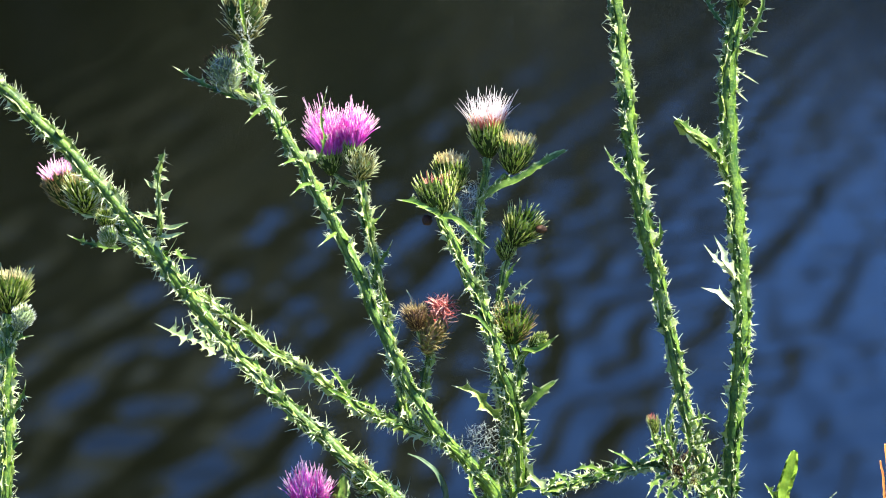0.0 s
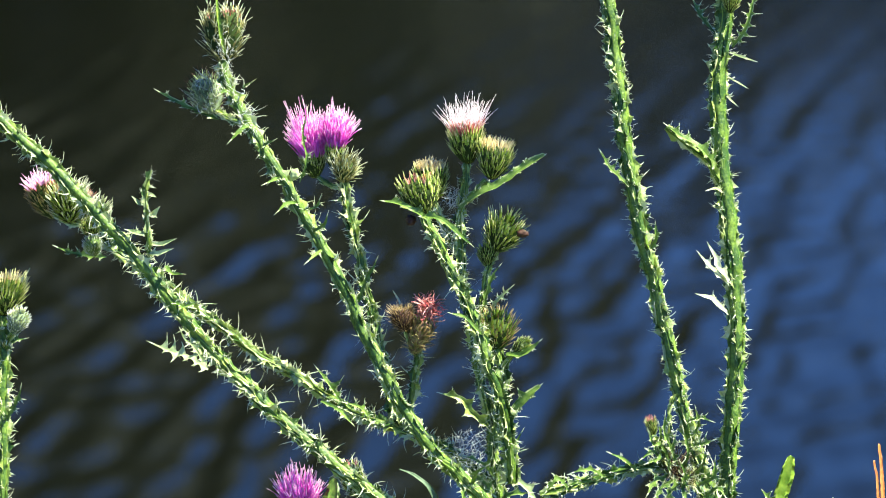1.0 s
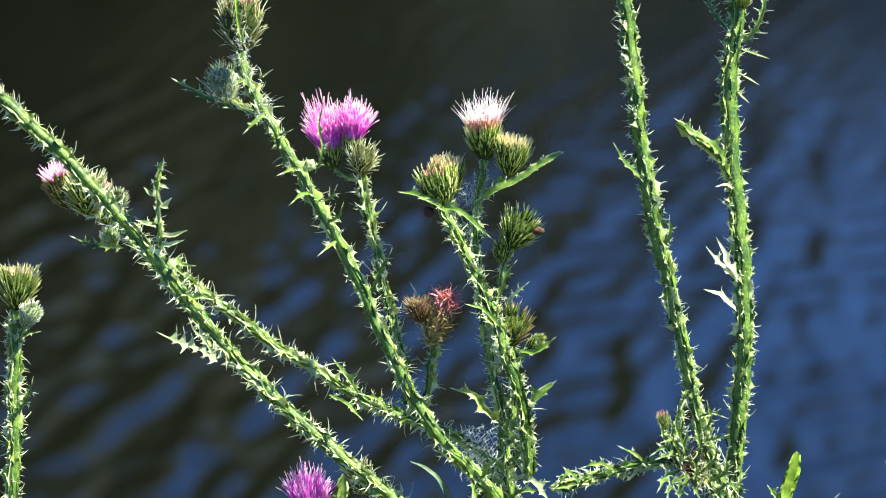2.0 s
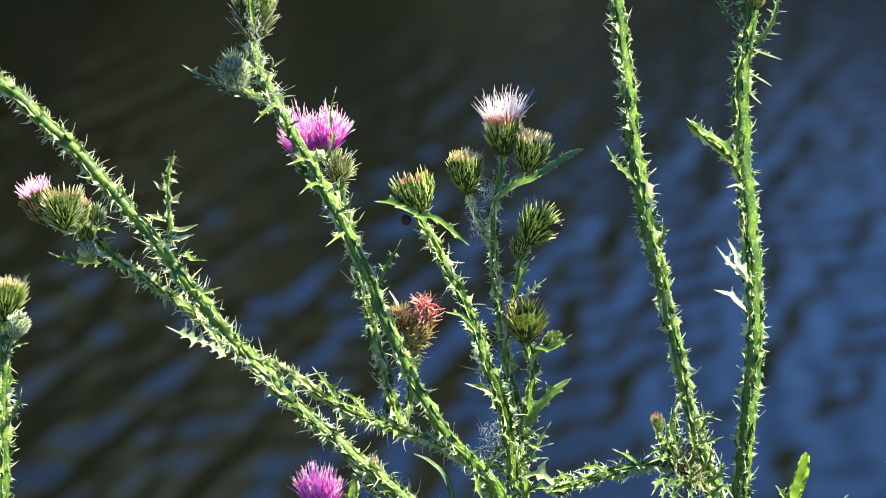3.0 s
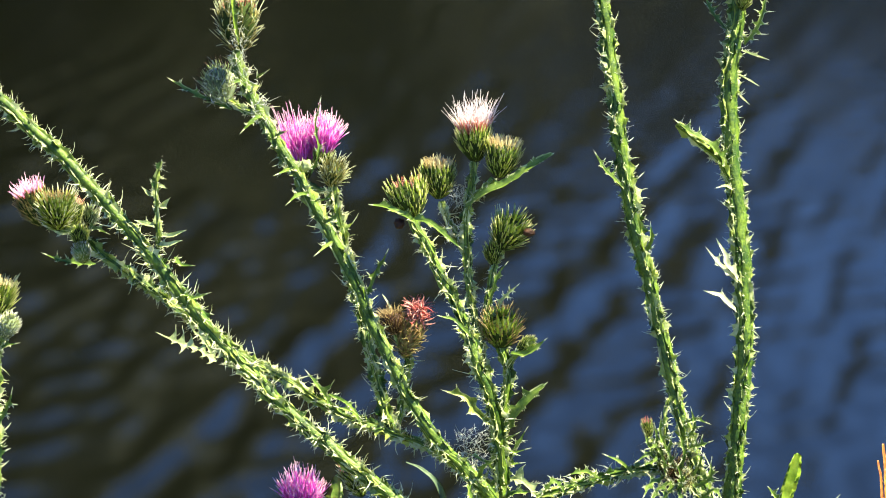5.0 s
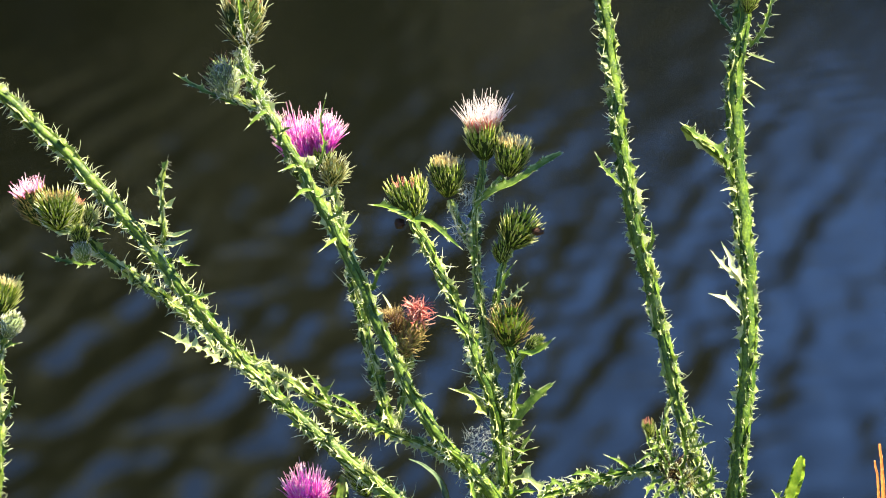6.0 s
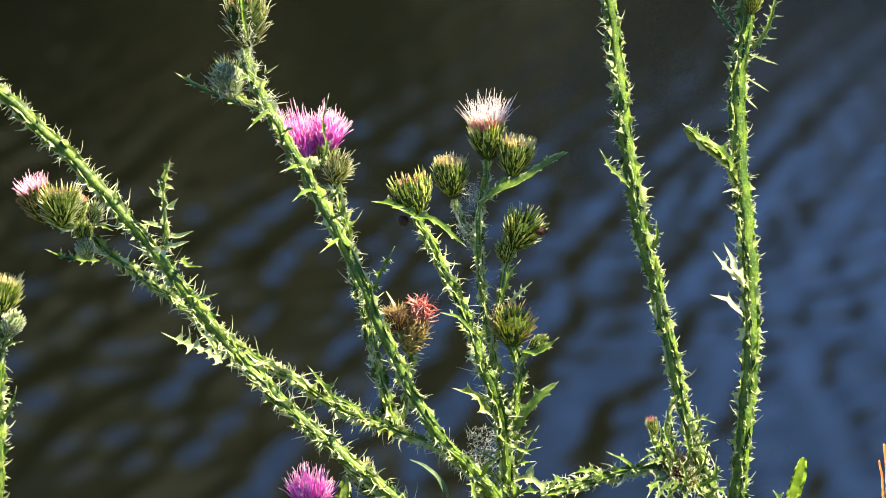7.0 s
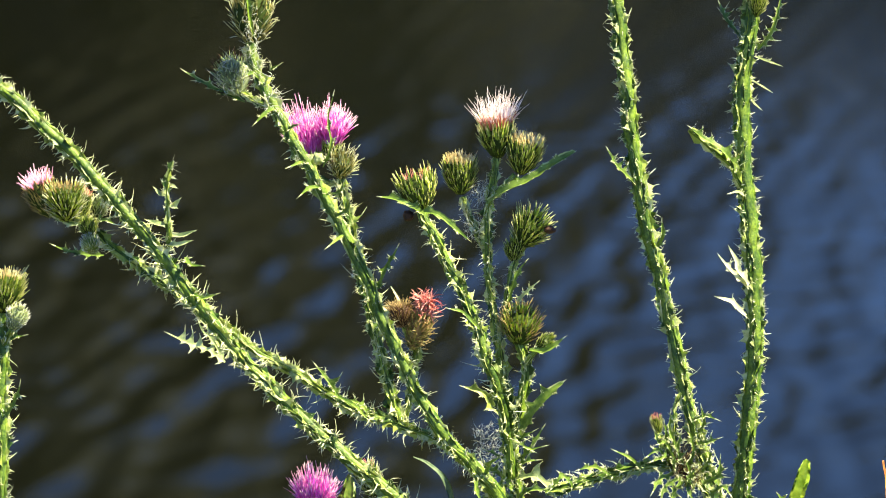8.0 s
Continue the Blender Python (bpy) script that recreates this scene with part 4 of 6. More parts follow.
def plant_slender():
    """The slender stem with the tangle of dry buds at its foot and a branch lying out level."""
    p = thing("thistle_plant", at(11.6, -41.99, 2.1), "slender pale green thistle stem with tangled buds and level branch", PLANT, GROUP)
    stem(p, [(11.6, -42.48, 2.1), (11.65, -23.82, 2.1), (11.51, -12.57, 2.1), (10.89, -10.1, 2.3), (10.3, -8.79, 2.3), (9.92, -7.4, 2.3), (9.58, -5.94, 2.3), (9.24, -4.48, 2.3), (8.86, -2.72, 2.3), (8.48, -1.1, 2.3), (8.14, 0.25, 2.3), (7.8, 2, 2.3),
             (7.51, 3.51, 2.3), (7.29, 5.42, 2.3), (7.11, 6.99, 2.3), (6.9, 8.57, 2.3), (6.75, 10.14, 2.3), (6.61, 11.49, 2.3)], 0.19, 0.24, wing=1.0, spine=0.75)
    leaf(p, [(7.56, 2.5, 2.5), (7.15, 2.9, 2.8), (6.77, 3.28, 3), (6.43, 3.89, 3.1)], 0.45, 4, 0.8)
    leaf(p, [(8.41, 0.02, 2.5), (8.59, 0.47, 2.8), (8.59, 1.03, 3)], 0.3, 2, 0.8)
    stem(p, [(10.75, -10.1, 2.5), (9.92, -9.2, 2.5), (8.68, -8.7, 2.5), (7.56, -8.79, 2.5), (6.21, -9.11, 2.5), (4.86, -9.56, 2.5), (3.96, -9.74, 2.5)], 0.16, 0.14, "branch", spine=1.1)
    leaf(p, [(6.54, -9.09, 2.8), (6.03, -8.79, 3.1), (5.58, -8.79, 3.3), (5.26, -8.88, 3.3)], 0.36, 3, 0.8)
    leaf(p, [(5.08, -9.6, 2.8), (4.86, -9.24, 3.1), (4.59, -9.15, 3.3), (4.18, -9.65, 3.3)], 0.4, 4, 0.9)
    leaf(p, [(7.78, -8.86, 2.8), (7.33, -8.41, 3.1), (6.77, -8.12, 3.3)], 0.3, 2, 1.0)
    leaf(p, [(10.95, -9.3, 2.9), (10.9, -8.7, 3.2), (10.7, -8.2, 3.4)], 0.12, 1, 1.0, mat=SPINE)
    head(p, 8.43, -7.11, 2.9, (-0.2, 1, 0.2), 0.48, 0.6, "blush", 1.1, 0.9, 0.3, 0.5, 12)
    stem(p, [(9.47, -8.93, 2.7), (8.97, -8.19, 2.8), (8.66, -7.71, 2.9), (8.48, -7.35, 2.9)], 0.10, 0.08, "branch")
    stem(p, [(9.36, -8.86, 2.7), (9.09, -7.62, 2.9), (9.13, -6.39, 3), (9.36, -5.78, 3.1)], 0.06, 0.03, "side_shoot", 0.9, 1.0)
    head(p, 9.27, -8.66, 2.6, (0.3, 1, 0.8), 0.85, 0.7, "dark", 1.2, 1.5, 0.35, 1.0, 40, tipmat=TAN, bractmat=DRYBROWN, bodymat=DARK, tangled=0.6)
    head(p, 9.76, -9.15, 2.7, (-0.3, 0.6, 1), 0.75, 0.6, "dark", 1.2, 1.5, 0.3, 1.0, 30, tipmat=BRACT_TIP, bractmat=DRYGREEN, bodymat=DARK, tangled=0.6)
    for b in ([(10.03, -7.4, 2.7), (10.26, -6.95, 3.1), (10.17, -6.39, 3.3)], [(10.08, -7.85, 2.7), (10.48, -7.74, 3.1), (10.84, -7.62, 3.3)], [(9.92, -6.84, 2.7), (10.37, -6.72, 3.1), (10.75, -6.84, 3.3)],
              [(9.24, -8.75, 2.9), (8.79, -7.85, 3.3), (8.46, -7.85, 3.5)], [(9.58, -8.97, 2.9), (9.24, -8.07, 3.3), (9.36, -7.4, 3.5)], [(9.36, -8.97, 2.9), (8.57, -9.2, 3.3), (8.23, -9.76, 3.5)],
              [(9.69, -9.2, 2.9), (9.13, -9.65, 3.3), (9.02, -10.32, 3.5)], [(10.26, -9.42, 2.9), (10.82, -9.09, 3.3), (10.93, -8.41, 3.5)], [(9.92, -8.86, 2.9), (9.63, -9.54, 3.3), (9.92, -10.21, 3.5)],
              [(9.2, -9.0, 2.9), (9.05, -8.6, 3.4), (9.2, -8.25, 3.6)], [(9.5, -9.4, 2.9), (9.7, -8.95, 3.5), (9.55, -8.5, 3.7)], [(9.9, -9.7, 2.9), (9.7, -9.2, 3.5), (9.95, -8.8, 3.7)], [(8.75, -8.1, 2.9), (8.45, -7.75, 3.2), (8.3, -7.3, 3.3)], [(8.6, -7.9, 2.8), (8.75, -7.45, 3.1), (8.7, -7.0, 3.3)], [(9.63, -8.75, 2.9), (9.85, -8.07, 3.3), (9.69, -7.29, 3.5)], [(8.91, -8.64, 2.9), (8.46, -8.07, 3.3), (8.01, -8.34, 3.5)], [(9.47, -9.09, 2.9), (8.73, -9.54, 3.3), (8.57, -10.1, 3.5)],
              [(9.24, -8.07, 2.9), (8.91, -7.29, 3.3), (8.95, -6.61, 3.5)], [(10.14, -8.97, 2.9), (10.48, -8.41, 3.3), (10.44, -8.07, 3.5)], [(9.13, -8.52, 2.9), (8.73, -8.34, 3.3), (8.23, -8.52, 3.5)], [(10.48, -9.87, 2.9), (11.04, -9.54, 3.3), (11.33, -9.87, 3.5)]):
        leaf(p, b, rnd(0.35, 0.5), 3, 1.0)
    return p


def plant_stout():
    """The stout upright stem with a folded leaf and a bleached spiny one."""
    p = thing("thistle_plant", at(11.6, -41.99, 0.8), "stout upright thistle stem with bleached spiny leaves", PLANT, GROUP)
    stem(p, [(11.6, -42.48, 0.8), (11.6, -23.82, 0.8), (11.6, -12.57, 0.8), (11.63, -9.92, 0.8), (11.78, -8.64, 0.8), (11.92, -7.29, 0.8), (12.05, -5.82, 0.8), (12.17, -4.25, 0.8), (12.21, -2.68, 0.8), (12.17, -1.1, 0.8), (12.03, 0.47, 0.8), (11.87, 2.16, 0.8),
             (11.74, 3.62, 0.8), (11.65, 5.31, 0.8), (11.72, 6.99, 0.8), (11.92, 8.79, 0.8), (12.05, 10.37, 0.8), (12.17, 11.49, 0.8)], 0.3, 0.29, spine=0.72, wing=1.0)
    stem(p, [(11.67, 2.61, 1), (11.27, 3.4, 1.2), (10.59, 4.03, 1.4), (10.03, 4.52, 1.5), (9.63, 4.88, 1.6)], 0.09, 0.10, "side_shoot", 1.0, 0.9, 5)
    leaf(p, [(11.6, 3.17, 1), (10.93, 4.03, 1.6), (10.14, 4.52, 1.8), (9.63, 4.93, 2)], 0.8, 4, 0.9)
    leaf(p, [(11.96, -1.44, 1.2), (11.6, -1.1, 1.6), (11.16, -0.65, 1.8), (10.82, -0.2, 2)], 0.42, 3, 0.9, mat=SPINE, core=0.8, teeth=0.7)
    leaf(p, [(11.87, -2.56, 1.2), (11.6, -2.34, 1.6), (11.27, -2, 1.8), (10.75, -1.82, 2)], 0.38, 2, 0.8, mat=SPINE, core=0.7, teeth=0.6)
    leaf(p, [(11.96, -1.33, 1.2), (11.56, -0.76, 1.8), (11.42, -0.31, 2), (11.2, 0.15, 2.2)], 0.42, 2, 0.8, mat=SPINE, core=0.7, teeth=0.7)
    leaf(p, [(12.28, 8.01, 1), (12.73, 8.57, 1.3), (13, 9.24, 1.5), (13.22, 10.19, 1.6)], 0.5, 5, 1.0)
    leaf(p, [(12.17, 7.78, 1.4), (12.62, 7.6, 1.8), (13.13, 7.44, 2)], 0.2, 2, 0.8, mat=PALEWING)
    leaf(p, [(12.05, 6.81, 1.4), (12.39, 6.63, 1.8), (12.77, 6.41, 2)], 0.19, 1, 0.8, mat=PALEWING)
    leaf(p, [(12.01, 6.05, 1.4), (12.19, 5.87, 1.8), (12.41, 5.69, 2)], 0.19, 1, 0.7, mat=PALEWING)
    leaf(p, [(11.78, 2.23, 1.4), (11.49, 2.38, 1.8), (11.2, 2.32, 2)], 0.19, 1, 0.7, mat=PALEWING)
    leaf(p, [(11.6, 8.57, 0.4), (11.04, 9.24, 0.2), (10.75, 9.92, 0)], 0.5, 4, 1.0)
    head(p, 12.28, 9.81, 1.4, (0.1, 1, 0.2), 0.8, 0.9, "bud", 1.1, 0.8, 0.3, 0.5, 40)
    return p


def plant_edge():
    """The stem at the border of the view with a brown-topped head and a white bud."""
    p = thing("thistle_plant", at(-17.63, -41.99, 0), "upright thistle stem with a brown-topped head and whitish bud", PLANT, GROUP)
    stem(p, [(-17.63, -42.48, 0), (-17.59, -23.82, 0), (-17.63, -12.57, 0), (-17.63, -9.87, 0), (-17.56, -7.62, 0), (-17.59, -5.6, 0), (-17.54, -4.03, 0), (-17.5, -2.68, 0)], 0.3, 0.22)
    head(p, -17.45, -1.93, 0, (0.1, 1, 0.1), 1.7, 1.5, "bud", 1.05, 0.9, 0.36, 0.55, 120)
    stem(p, [(-17.5, -4.0, 0.1), (-17.32, -3.6, 0.4), (-17.18, -3.35, 0.6)], 0.09, 0.09, "branch", 0.6, 0.6)
    head(p, -17, -2.95, 0.6, (0.45, 1, 0.3), 1.0, 1.0, "", 0.65, 1.0, tipmat=HAIR, bractmat=PALEWING, bodymat=WOOL, slim=1.3)
    leaf(p, [(-17.45, -6.84, 0.2), (-17.18, -6.45, 0.5), (-16.91, -5.82, 0.7), (-16.85, -5.56, 0.8)], 0.4, 3, 1.2)
    leaf(p, [(-17.45, -4.03, 0.2), (-17.14, -3.69, 0.5), (-16.69, -3.58, 0.7)], 0.4, 3, 1.0)
    return p


def young_shoot():
    p = thing("thistle_shoot", at(13.85, -41.99, 0.4), "young green thistle shoot with a rounded leaf", "thistle shoot")
    stem(p, [(13.85, -42.48, 0.4), (13.85, -23.82, 0.4), (13.81, -12.57, 0.4), (13.81, -10.32, 0.4)], 0.2, 0.1)
    leaf(p, [(13.76, -10.66, 0.5), (13.84, -9.87, 0.6), (14.08, -9.09, 0.7), (14.3, -8.25, 0.8)], 0.68, 0, face=(0.4, 0.4, 0.8), core=1.05, fall=0.36, fold=0.28, mat=YOUNG)
    leaf(p, [(13.81, -10.44, 0.5), (13.45, -10.05, 0.7), (13.13, -9.6, 0.9)], 0.5, 3, 0.4)
    leaf(p, [(13.85, -11.67, 0.4), (14.9, -10.9, 0.4), (15.85, -10.05, 0.4)], 0.26, 2, 0.9, mat=PALELEAF)
    return p


def dry_grass():
    p = thing("dry_grass_tuft", at(18.01, -41.99, 0), "dry orange-brown grass blades", "grass")
    for pts, w in (([(18.01, -42.48, 0), (17.9, -23.82, 0), (17.65, -10.32, 0), (17.5, -7.75, 0)], 0.24), ([(18.01, -42.48, 0.4), (17.79, -23.82, 0.4), (17.5, -10.77, 0.4), (17.31, -8.41, 0.4)], 0.18),
                   ([(18.08, -42.48, 0.2), (18.17, -23.82, 0.2), (17.72, -10.77, 0.2), (17.6, -8.75, 0.2)], 0.2)):
        leaf(p, pts, w, 0, mat=STRAW, name="blade", core=1.2, fall=0.3, fold=0.4)
    return p


arched, leaning, flowering, crowned = plant_arched(), plant_leaning(), plant_flowering(), plant_crowned()
low, slender, stout, edge = plant_low(), plant_slender(), plant_stout(), plant_edge()
shoot, straw = young_shoot(), dry_grass()


# ---- movement: each plant sways as one piece about its foot; the ripples drift ----
def sway(ob, right, up, turn):
    """The pose of a plant pushed right and up by cm and leaned clockwise by degrees, seen from the camera's side."""
    foot = Vector(ob["foot"])
    return Matrix.Translation(foot + (right * RIGHT + up * UP) / 100) @ Matrix.Rotation(radians(turn), 4, FWD)


def motions():
    walk(arched, [(0, sway(arched, -0.537, 0.183, 0.49)), (0.1, sway(arched, -0.410, 0.131, 0.34)), (0.2, sway(arched, -0.250, 0.061, 0.08)), (0.3, sway(arched, 0.093, -0.113, -0.86)), (0.4, sway(arched, 0.318, -0.219, -1.36)), (0.5, sway(arched, 0.391, -0.241, -1.31)), (0.6, sway(arched, 0.386, -0.239, -1.41)), (0.7, sway(arched, 0.294, -0.189, -1.19)), (0.8, sway(arched, 0.245, -0.163, -1.14)), (0.9, sway(arched, 0.217, -0.149, -1.16)), (1, sway(arched, 0.158, -0.117, -1.06)), (1.1, sway(arched, 0.045, -0.087, -0.76)), (1.2, sway(arched, -0.175, 0.005, -0.06)), (1.3, sway(arched, -0.547, 0.181, 1.19)), (1.4, sway(arched, -0.691, 0.230, 1.61)), (1.5, sway(arched, -0.728, 0.218, 1.63)), (1.6, sway(arched, -0.358, 0.098, 0.60)), (1.7, sway(arched, 0.023, -0.029, -0.47)), (2.8, sway(arched, -0.317, 0.279, 1.00)), (2.9, sway(arched, -0.149, 0.214, 0.62)), (3, sway(arched, 0.019, 0.149, 0.25)), (3.1, sway(arched, 0.074, 0.099, -0.11)), (3.2, sway(arched, 0.075, 0.078, -0.27)), (3.3, sway(arched, -0.010, 0.107, -0.11)), (3.4, sway(arched, -0.182, 0.184, 0.37)), (3.5, sway(arched, -0.353, 0.260, 0.85)), (3.6, sway(arched, -0.300, 0.255, 0.67)), (3.7, sway(arched, -0.171, 0.206, 0.21)), (3.8, sway(arched, -0.107, 0.195, -0.00)), (3.9, sway(arched, -0.140, 0.237, 0.14)), (4, sway(arched, -0.216, 0.305, 0.44)), (4.1, sway(arched, -0.235, 0.318, 0.56)), (4.2, sway(arched, -0.210, 0.307, 0.52)), (4.3, sway(arched, -0.089, 0.241, 0.12)), (4.4, sway(arched, 0.054, 0.164, -0.36)), (4.5, sway(arched, 0.133, 0.122, -0.60)), (4.6, sway(arched, 0.153, 0.097, -0.67)), (4.7, sway(arched, 0.108, 0.108, -0.51)), (5.8, sway(arched, 0.067, -0.027, -0.37)), (5.9, sway(arched, 0.023, -0.016, -0.21)), (6, sway(arched, -0.033, 0.000, -0.00)), (6.1, sway(arched, 0.010, -0.020, -0.14)), (6.2, sway(arched, 0.032, -0.029, -0.19)), (6.3, sway(arched, 0.043, -0.031, -0.21)), (6.4, sway(arched, 0.065, -0.040, -0.26)), (6.5, sway(arched, 0.000, -0.000, 0.00)), (6.6, sway(arched, 0.030, -0.033, -0.11)), (6.7, sway(arched, 0.017, -0.043, -0.06)), (6.8, sway(arched, 0.015, -0.058, -0.05)), (6.9, sway(arched, 0.002, -0.067, -0.00)), (7, sway(arched, -0.022, -0.070, 0.09)), (7.1, sway(arched, -0.011, -0.085, 0.02)), (7.2, sway(arched, -0.032, -0.081, 0.07)), (7.3, sway(arched, -0.074, -0.066, 0.20)), (7.4, sway(arched, -0.073, -0.074, 0.17)), (7.5, sway(arched, -0.148, -0.040, 0.42)), (7.6, sway(arched, -0.104, -0.068, 0.28)), (7.7, sway(arched, -0.080, -0.084, 0.23)), (7.8, sway(arched, -0.090, -0.082, 0.29)), (7.9, sway(arched, -0.045, -0.110, 0.16)), (8, sway(arched, -0.086, -0.089, 0.35))])
    walk(leaning, [(0, sway(leaning, -0.081, 0.207, -0.03)), (0.1, sway(leaning, -0.064, 0.227, 0.10)), (0.2, sway(leaning, 0.204, 0.114, -0.53)), (0.3, sway(leaning, 0.696, -0.116, -1.82)), (0.4, sway(leaning, 0.936, -0.213, -2.37)), (0.5, sway(leaning, 1.162, -0.304, -2.87)), (0.6, sway(leaning, 1.013, -0.285, -2.55)), (0.7, sway(leaning, 0.738, -0.201, -1.86)), (0.8, sway(leaning, 0.505, -0.138, -1.30)), (0.9, sway(leaning, 0.411, -0.148, -1.15)), (1, sway(leaning, 0.556, -0.283, -1.71)), (1.1, sway(leaning, 0.736, -0.348, -2.18)), (1.2, sway(leaning, 0.539, -0.215, -1.52)), (1.3, sway(leaning, -0.134, 0.167, 0.55)), (1.4, sway(leaning, -0.443, 0.358, 1.54)), (1.5, sway(leaning, -0.291, 0.308, 1.15)), (1.6, sway(leaning, -0.108, 0.185, 0.57)), (1.7, sway(leaning, 0.467, -0.143, -1.17)), (2.8, sway(leaning, -0.019, 0.343, 0.84)), (2.9, sway(leaning, -0.111, 0.287, 0.79)), (3, sway(leaning, -0.091, 0.173, 0.41)), (3.1, sway(leaning, 0.221, 0.002, -0.57)), (3.2, sway(leaning, 0.169, 0.023, -0.45)), (3.3, sway(leaning, -0.092, 0.153, 0.28)), (3.4, sway(leaning, -0.270, 0.240, 0.77)), (3.5, sway(leaning, -0.335, 0.268, 0.92)), (3.6, sway(leaning, -0.307, 0.247, 0.86)), (3.7, sway(leaning, -0.026, 0.095, 0.05)), (3.8, sway(leaning, 0.016, 0.067, -0.05)), (3.9, sway(leaning, -0.137, 0.141, 0.43)), (4, sway(leaning, -0.192, 0.165, 0.62)), (4.1, sway(leaning, -0.253, 0.172, 0.72)), (4.2, sway(leaning, -0.286, 0.165, 0.75)), (4.3, sway(leaning, -0.081, 0.033, 0.06)), (4.4, sway(leaning, 0.143, -0.078, -0.55)), (4.5, sway(leaning, 0.227, -0.115, -0.75)), (4.6, sway(leaning, 0.243, -0.120, -0.79)), (4.7, sway(leaning, 0.218, -0.103, -0.71)), (5.8, sway(leaning, 0.217, -0.058, -0.64)), (5.9, sway(leaning, 0.164, -0.026, -0.48)), (6, sway(leaning, 0.096, 0.013, -0.27)), (6.1, sway(leaning, 0.010, 0.045, -0.02)), (6.2, sway(leaning, 0.007, 0.034, -0.01)), (6.3, sway(leaning, 0.061, -0.007, -0.18)), (6.4, sway(leaning, 0.030, -0.003, -0.09)), (6.5, sway(leaning, 0.000, -0.000, 0.00)), (6.6, sway(leaning, -0.026, 0.011, 0.08)), (6.7, sway(leaning, -0.052, 0.022, 0.16)), (6.8, sway(leaning, -0.021, 0.004, 0.07)), (6.9, sway(leaning, -0.019, 0.000, 0.06)), (7, sway(leaning, 0.025, -0.026, -0.07)), (7.1, sway(leaning, 0.021, -0.033, -0.09)), (7.2, sway(leaning, -0.026, -0.019, 0.02)), (7.3, sway(leaning, -0.156, 0.039, 0.37)), (7.4, sway(leaning, -0.203, 0.054, 0.48)), (7.5, sway(leaning, -0.263, 0.076, 0.62)), (7.6, sway(leaning, -0.131, 0.029, 0.30)), (7.7, sway(leaning, -0.070, 0.019, 0.18)), (7.8, sway(leaning, -0.148, 0.083, 0.48)), (7.9, sway(leaning, 0.025, 0.015, 0.03)), (8, sway(leaning, -0.025, 0.064, 0.24))])
